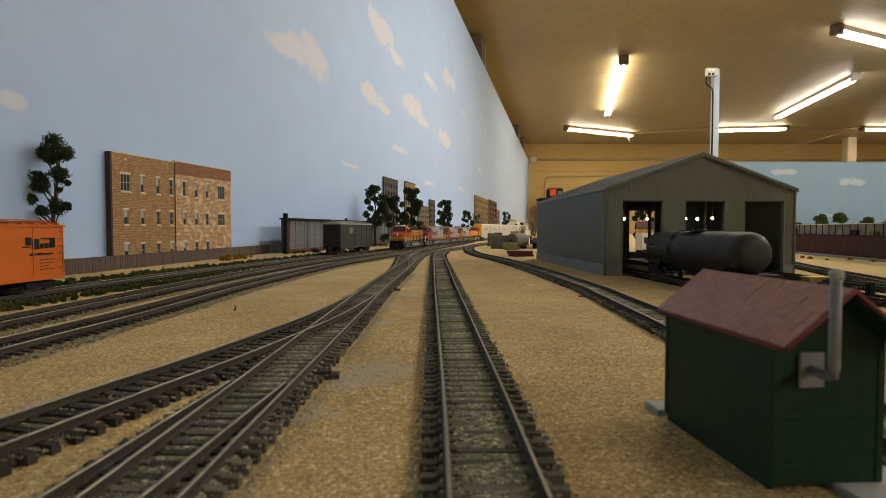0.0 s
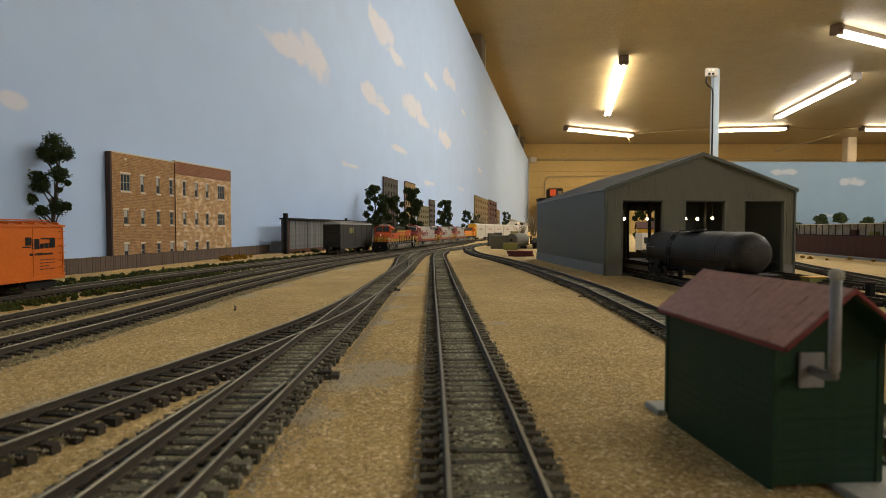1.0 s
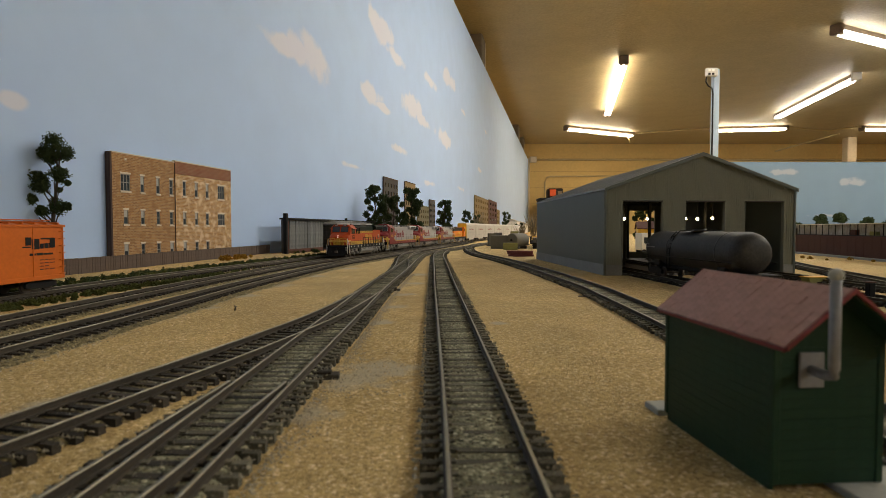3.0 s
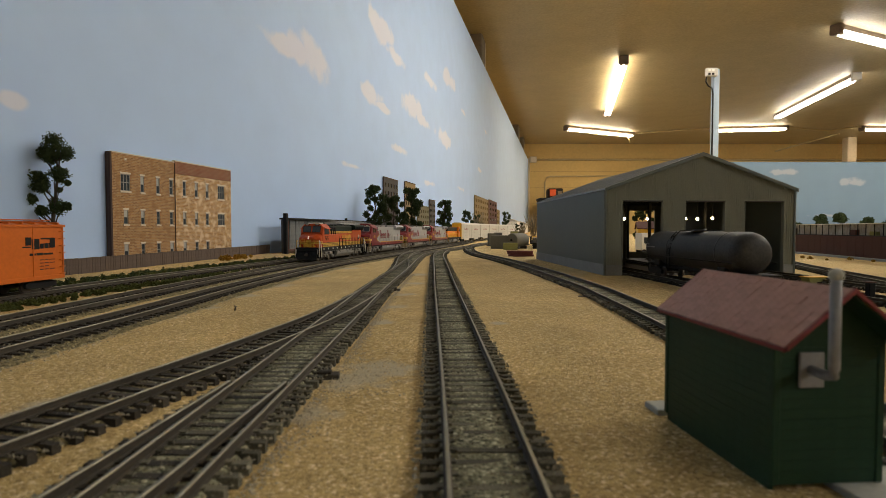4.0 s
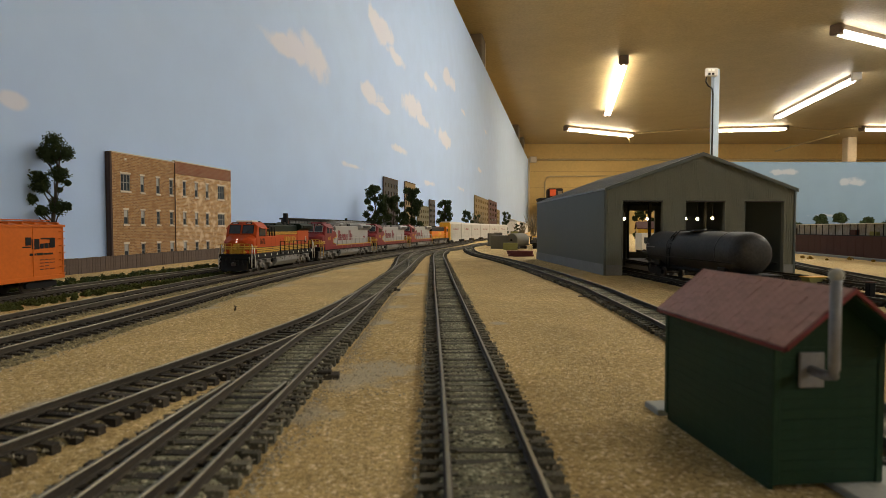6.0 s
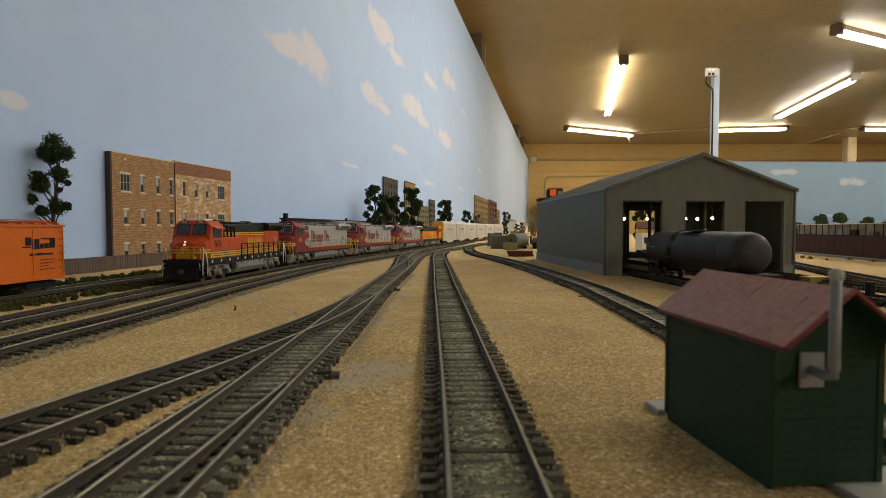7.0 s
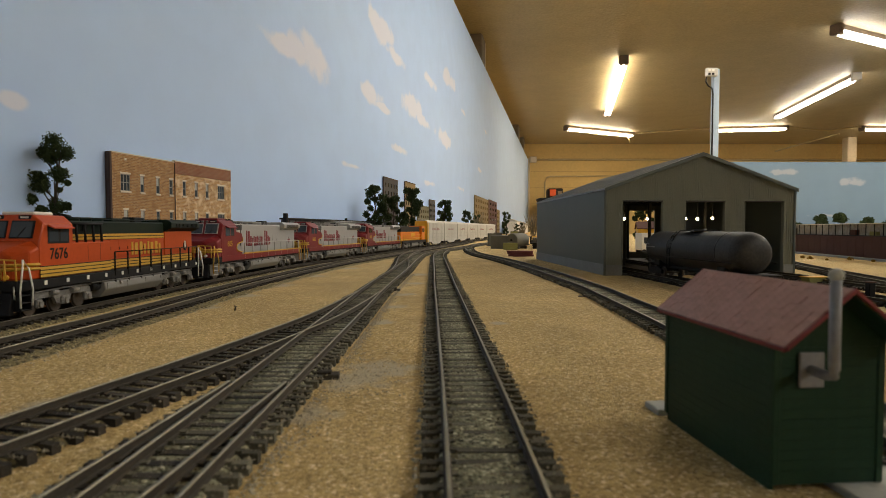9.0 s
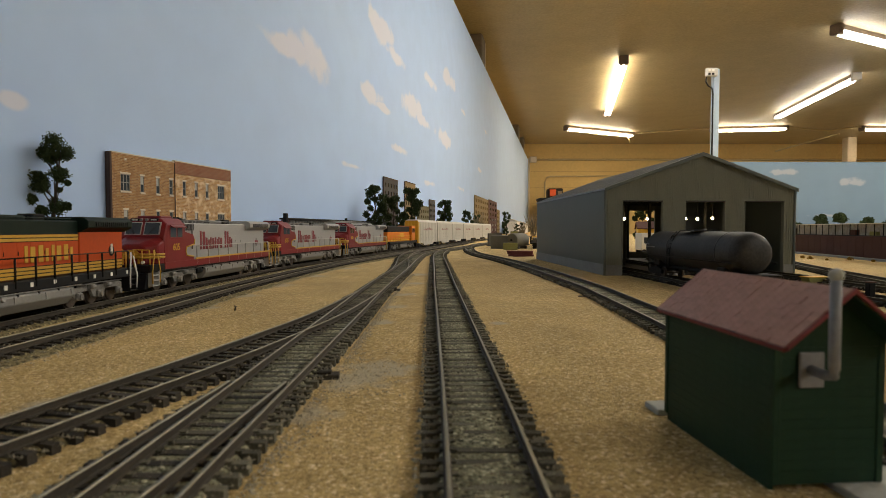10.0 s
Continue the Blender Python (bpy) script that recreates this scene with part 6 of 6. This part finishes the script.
    ob = thing("ore_tub", pose(.345, .515, 0, 0, 0, 5), "small open yellow tub on the yard ground", "tub")
    bm = bmesh.new()
    prism(bm, [(-.0060, .0), (.0060, .0), (.0088, .0062), (-.0088, .0062)], "y", -.0055, .0055)
    part("tub", bm, CRATE_G, ob)
    part("rim", bbox(-.0093, .0093, -.0061, .0061, .0058, .0066, .0002), YELLOW, ob)
    ob = thing("relay_stub", pose(-.1305, .345, 0), "tiny dark twig stuck in the sand", "twig")
    bm = bmesh.new()
    tube(bm, [(0, 0, -.001), (.0005, 0, .0014), (.0002, 0, .0030)], [.0006, .0005, .0003], 5)
    tube(bm, [(.0004, 0, .0014), (.0014, 0, .0022)], .0003, 4)
    part("twig", bm, BARK, ob)


# ---------------------------------------------------------------- far side of the yard
GALLERY_BACK = mat("weathered_gallery_boards", (0.55, 0.54, 0.50), 0.8, second=(0.22, 0.19, 0.15), scale=20)
DOCK_BROWN = mat("red_brown_dock_boards", (0.075, 0.025, 0.017), 0.8, vary=0.2, scale=40, bump=0.3)


def build_yard_hut():
    ob = thing("yard_hut", pose(.474, 1.26, 0, 0, 0, -12), "small yellow wooden hut behind the engine house", "hut")
    part("walls", bbox(-.031, .031, -.020, .020, 0, .052, .0005), YELLOW, ob)
    for sy in (-1, 1):
        bm = bmesh.new()
        prism(bm, [(0, .066), (sy * .024, .0505), (sy * .024, .0525), (0, .068)], "x", -.034, .034)
        part("roof", bm, RUST, ob)
    for sx in (-1, 1):
        bm = bmesh.new()
        prism(bm, [(-.020, .0505), (.020, .0505), (0, .064)], "x", min(sx * .030, sx * .031), max(sx * .030, sx * .031))
        part("gable", bm, YELLOW, ob)
    part("door", bbox(-.006, .006, -.0212, -.0198, 0, .034, .0003), RUST, ob)
    ob = thing("work_trailer", pose(.415, 1.13, 0, 0, 0, 10), "white work trailer parked behind the engine house", "vehicle")
    part("body", bbox(-.018, .018, -.012, .012, .008, .043, .001), WHITE, ob)
    part("window", bbox(-.012, -.002, -.0126, -.0119, .022, .034, .0003), WIN, ob)
    for sx in (-.011, .011):
        for sy in (-.0105, .0105):
            bm = bmesh.new()
            tube(bm, [(sx, sy - .002, .005), (sx, sy + .002, .005)], .005, 12)
            part("wheel", bm, BLACK, ob)
    build_tree(.548, 1.52, .105, random_clumps(51, 14, .22, .25), 51, "leafy green foam tree behind the engine house", .0022, 260)


def build_dock():
    a, b = Vector((.772, 1.27, 0)), Vector((.690, .80, 0))
    d = a - b
    ang = math.degrees(math.atan2(d.y, d.x))
    L = d.length
    ob = thing("loading_dock", pose(b.x, b.y, 0, 0, 0, ang), "long red-brown loading dock with a white-topped open gallery", "loading dock")
    x0, x1 = -.25, L + .35
    part("base_wall", bbox(x0, x1, -.022, 0, 0, .0385, .0006), DOCK_BROWN, ob)
    n = 44
    for k in range(n + 1):
        x = x0 + k * (x1 - x0) / n
        part("board_seam", bbox(x, x + .0004, 0, .0003, .002, .037, .0001), DOCK_BROWN, ob)
        part("gallery_post", bbox(x, x + .0013, -.0035, -.0022, .0385, .0592, .0003), BLACK, ob)
    part("gallery_rail", bbox(x0, x1, -.0042, -.0010, .0385, .0400, .0003), BLACK, ob)
    part("gallery_back", bbox(x0, x1, -.0150, -.0140, .0385, .0592, .0003), GALLERY_BACK, ob, "pale grey slatted gallery back")
    for k in range(18):
        x = x0 + (k + .2) * (x1 - x0) / 18
        if k % 5 in (1, 2):
            part("stored_crate", bbox(x, x + .018, -.0130, -.0065, .0386, .0386 + .008 + .003 * (k % 3), .0004), (CRATE_G, DOCK_BROWN, WOODGREY)[k % 3], ob)
    part("roof_slab", bbox(x0 - .004, x1 + .004, -.024, .002, .0592, .0606, .0003), WHITE, ob, "white roof edge")
    part("kerb", bbox(x0, x1, .012, .0165, -.001, .0036, .0005), FOOTING, ob)


def build_right_backdrop():
    ob = tagged(part("backdrop_panel", bbox(1.50, 4.6, 3.40, 3.425, -.02, .462, .003), SKY_GREY), "lower blue-grey painted sky panel with clouds", "backdrop", kind="structure")
    for x, z, h in ((2.25, .02, .152), (2.367, .02, .165), (2.52, .02, .138), (2.65, .02, .13), (2.10, .02, .10), (2.80, .02, .14)):
        t = thing("round_tree", pose(x, 3.30, 0), "small round dark green tree before the painted panel", "tree", "round trees")
        bm = bmesh.new()
        tube(bm, [(0, 0, -.001), (.002, 0, h * .5), (0, 0, h * .8)], [.006, .005, .002], 7)
        part("trunk", bm, BARK, t)
        rng = random.Random(int(x * 100))
        cl = [(rng.uniform(-.022, .022), rng.uniform(-.02, .02), h * rng.uniform(.55, .84), h * .13) for _ in range(9)]
        leaf_cloud("crown", cl, .005, 220, FOLIAGE, t, int(x * 100))
    # blue post with an outlet box that stands behind the engine house
    ob = thing("outlet_post", pose(1.545, 3.20, 0), "pale blue wooden post carrying a white outlet box and cord", "post")
    part("post", bbox(-.004, .030, -.017, .017, -.01, .962, .003), POST_BLUE, ob)
    part("outlet_box", bbox(-.058, .006, -.045, -.018, .914, .960, .004), FIXTURE_END, ob, "pale outlet box")
    for k, (x, z) in enumerate(((-.043, .926), (-.043, .947), (-.022, .926), (-.022, .947))):
        part("socket", bbox(x - .007, x + .007, -.0475, -.045, z - .006, z + .006, .002), BLACK if k in (0, 2) else WHITE, ob)
    bm = bmesh.new()
    tube(bm, [(-.052, -.03, .914), (-.055, -.03, .885), (-.040, -.03, .862), (-.016, -.022, .850), (-.010, -.021, .82), (-.010, -.021, .40), (-.010, -.021, .02)], .004, 6)
    part("cord", bm, BLACK, ob)


SKY_GREY = sky_paint("painted_sky_panel", (0.175, 0.26, 0.36), (0.40, 0.41, 0.46), PANEL_CLOUDS, 12)
POST_BLUE = mat("pale_blue_post_paint", (0.42, 0.53, 0.66), 0.6, vary=0.08, scale=12)


# ---------------------------------------------------------------- room details
def build_room_details():
    # pilasters of the long wall above the backdrop
    for u, back in ((4.75, .16), (8.75, .16), (9.95, .12)):
        ob = tagged(part("pilaster", bbox(u - .11, u + .09, .03, back, -1.0, CEIL, .01), PLASTER_GREY), "grey concrete pilaster behind the backdrop", "pilaster", kind="structure")
        ob.matrix_basis = ON_WALL
        bm = bmesh.new()
        tube(bm, [(u + .13, .062, -.5), (u + .13, .062, CEIL - .01)], .030, 10)
        pp = tagged(part("downpipe", bm, PIPE_PALE), "pale painted vertical pipe beside the pilaster", "pipe")
        pp.matrix_basis = ON_WALL
    # end trim of the backdrop
    ob = tagged(part("trim", bbox(10.58, 10.66, -.03, .02, -.02, 1.37, .005), PIPE_PALE), "pale end post of the backdrop board", "trim", kind="structure")
    ob.matrix_basis = ON_WALL
    # blocks of the far wall: courses with recessed joints
    for z in (.22, .52, .82, 1.12, 1.36):
        tagged(part("wall_joint", bbox(1.2, 8.6, FAR_Y - .004, FAR_Y, z, z + .008, .001), PLASTER_DARK), "thin joint line of the block wall", "trim", kind="structure")
    ob = tagged(part("column", bbox(6.98, 7.14, 9.6, 9.75, -1.15, CEIL, .01), COLUMN), "pale painted square column", "column", kind="structure")
    # conduits on the far wall and under the ceiling
    def conduit(pts, r, label):
        bm = bmesh.new()
        tube(bm, pts, r, 8)
        tagged(part("conduit", bm, PIPE), label, "conduit")
    y = FAR_Y - .03
    conduit([(1.68, y, 1.345), (8.5, y, 1.335)], .016, "thin painted conduit running along the far wall")
    conduit([(1.90, y, .62), (1.90, y, .93), (1.93, y, 1.01), (2.0, y, 1.035), (4.4, y, 1.045)], .012, "bent painted conduit on the far wall")
    tagged(part("junction_box", bbox(1.62, 1.74, y - .04, y + .03, 1.29, 1.40, .008), PIPE_PALE), "small painted junction box on the far wall", "junction box")
    conduit([(3.11, 9.15, CEIL - .02), (4.17, 8.68, CEIL - .02)], .012, "thin conduit between ceiling lights")
    conduit([(5.26, 8.53, CEIL - .02), (5.5, 8.5, CEIL - .06), (5.85, 8.45, CEIL - .10), (6.3, 8.5, CEIL - .03), (6.44, 8.58, CEIL - .02)], .012, "sagging cable between ceiling lights")
    conduit([(5.85, 9.8, 1.42), (6.4, 9.0, CEIL - .05)], .012, "slanting cable below the ceiling")
    conduit([(3.0, 9.12, CEIL - .05), (3.04, 9.12, CEIL - .12), (3.06, 9.12, CEIL - .17)], .012, "short pull cord hanging from a light")
    # dark cabinet with an orange appliance by the far corner
    ob = thing("cabinet", pose(1.86, 9.95, 0), "black cabinet by the far wall", "cabinet")
    part("body", bbox(-.14, .30, -.2, .2, -1.15, .57, .01), BLACK, ob)
    part("top", bbox(-.16, .32, -.22, .22, .57, .60, .006), BLACK, ob)
    ob = thing("heater", pose(1.98, 9.9, .60), "small black and orange electric appliance on the cabinet", "appliance")
    part("case", bbox(-.12, .14, -.12, .12, 0, .17, .02), BLACK, ob)
    part("orange_front", bbox(-.10, .01, -.13, -.12, .03, .15, .004), ORANGE, ob, "bright orange front")
    part("grille", bbox(.04, .12, -.13, -.12, .03, .12, .004), FIXTURE, ob)
    # scattered low white structures along the far end of the shelf
    for u, w, h in ((5.9, .5, .13), (6.6, .4, .10), (7.3, .6, .12)):
        ob = thing("low_shed", ON_WALL @ pose(u, -.16, 0), "low white model shed against the backdrop", "shed", "low white sheds")
        part("walls", bbox(0, w, 0, .13, 0, h, .003), WHITE, ob)
        bm = bmesh.new()
        prism(bm, [(-.01, h), (.14, h), (.065, h + .03)], "x", -.01, w + .01)
        part("roof", bm, SILVER, ob)
    # board under the scenery
    bm = bmesh.new()
    box(bm, -1.2, 3.6, -.7, 3.7, -.10, -.012)
    tagged(part("layout_board", bm, WOODGREY), "thick dark benchwork board under the scenery", "table", kind="structure")
    for x in (-.6, 1.4, 3.3):
        for yy in (-.5, 1.5, 3.4):
            if x > WALL_X0 + WALL_K * yy:
                tagged(part("bench_leg", bbox(x - .045, x + .045, yy - .045, yy + .045, -1.15, -.10, .004), WOODGREY), "square wooden leg of the benchwork", "table leg", kind="structure")


PLASTER_GREY = mat("grey_concrete_pilaster", (0.17, 0.15, 0.12), 0.85, vary=0.2, scale=4, bump=0.4, bump_scale=40)
PLASTER_DARK = mat("wall_joint_paint", (0.36, 0.25, 0.10), 0.9, vary=0.1, scale=4)
PIPE_PALE = mat("pale_painted_pipe", (0.55, 0.50, 0.40), 0.5, vary=0.1, scale=9)
COLUMN = mat("pale_column_paint", (0.72, 0.62, 0.46), 0.6, vary=0.08, scale=4)


build_brick_building()
build_fence()
build_trees()
build_weeds()
build_towers()
build_warehouse()
build_standing_cars()
build_clutter()
build_dock()
build_yard_hut()
build_right_backdrop()
build_room_details()


def build_grains():
    lines = [spline(t[1], .01)[0] for t in TRACKS]

    def near(lo, hi):
        def f(rng):
            y = lo * (hi / lo) ** rng.random()
            x = rng.uniform(-.9, .9) * y
            if rng.random() < .35:
                return None
            for ln in lines:
                j = int(np.argmin(abs(ln[:, 1] - y)))
                if abs(ln[j, 0] - x) < .0140:
                    return None
            return (x, y)
        return f
    for lo, hi, n, size, sd in ((.06, .22, 22000, .00030, 1), (.2, .55, 16000, .00036, 2), (.5, 1.5, 9000, .0005, 3)):
        scatter("sand_grains", "loose tan sand grains on the yard surface", n, near(lo, hi), size, GRAIN, sd, -.0003, .45)


def build_pale_gravel():
    ladder, _ = spline(TRACKS[5][1], .004)
    yard, _ = spline(TRACKS[1][1], .004)

    def f(rng):
        k = rng.random()
        if k < .45:          # beside the ladder
            y = rng.uniform(.10, .62)
            j = int(np.argmin(abs(ladder[:, 1] - y)))
            w = .002 + .007 * max(0, noise.noise(Vector((y * 25, 0, 3)))) + (.012 if .165 < y < .215 else 0)
            return (ladder[j, 0] + .0155 + abs(rng.gauss(0, w)), y)
        y = rng.uniform(.15, .80)
        j = int(np.argmin(abs(yard[:, 1] - y)))
        return (yard[j, 0] + .0150 + abs(rng.gauss(0, .005)), y)
    scatter("pale_gravel", "pale grey gravel spilled beside the tracks", 9000, f, .00034, PALE_STONE, 77, -.0001)


PALE_STONE = mat("pale_gravel_stone", (0.62, 0.55, 0.40), 0.95, second=(0.36, 0.31, 0.22), scale=330, spec=0.2)
build_grains()
build_pale_gravel()
second_tank = copy_thing(bpy.data.objects["tank_car"], HOUSE @ pose(HOUSE_DOORS[2], .12, RAIL, 0, 0, -90))
tagged(second_tank, "black tank car parked inside the engine house")


# ---------------------------------------------------------------- motion of the train
def motions():
    line, arc = spline(MAIN, .004)
    zero = float(np.interp(0.0, line[:, 1], arc))

    def head(t):
        return 1.2543 - 0.11802 * t + 0.0012286 * t * t - 0.0295

    def place(d):
        return np.array([np.interp(zero + d, arc, line[:, 0]), np.interp(zero + d, arc, line[:, 1])])

    def rows(offset, length):
        out = []
        for k in range(21):
            t = k * 0.5
            mid = head(t) + offset + length / 2
            a, b = place(mid - length * .3), place(mid + length * .3)
            c = (a + b) / 2
            out.append((t, pose(c[0], c[1], RAIL, 0, 0, math.degrees(math.atan2(a[1] - b[1], a[0] - b[0])))))
        return out

    first, unit, small, rack = 0.215, 0.244, 0.233, 0.2160
    walk(lead, rows(.006, first - .004))
    for k, u in enumerate(seconds_units):
        walk(u, rows(first + .0085 + k * unit, unit))
    start = first + .0085 + 3 * unit
    walk(old, rows(start, small))
    start += small
    for k, r in enumerate(racks):
        walk(r, rows(start + k * rack, rack))


motions()
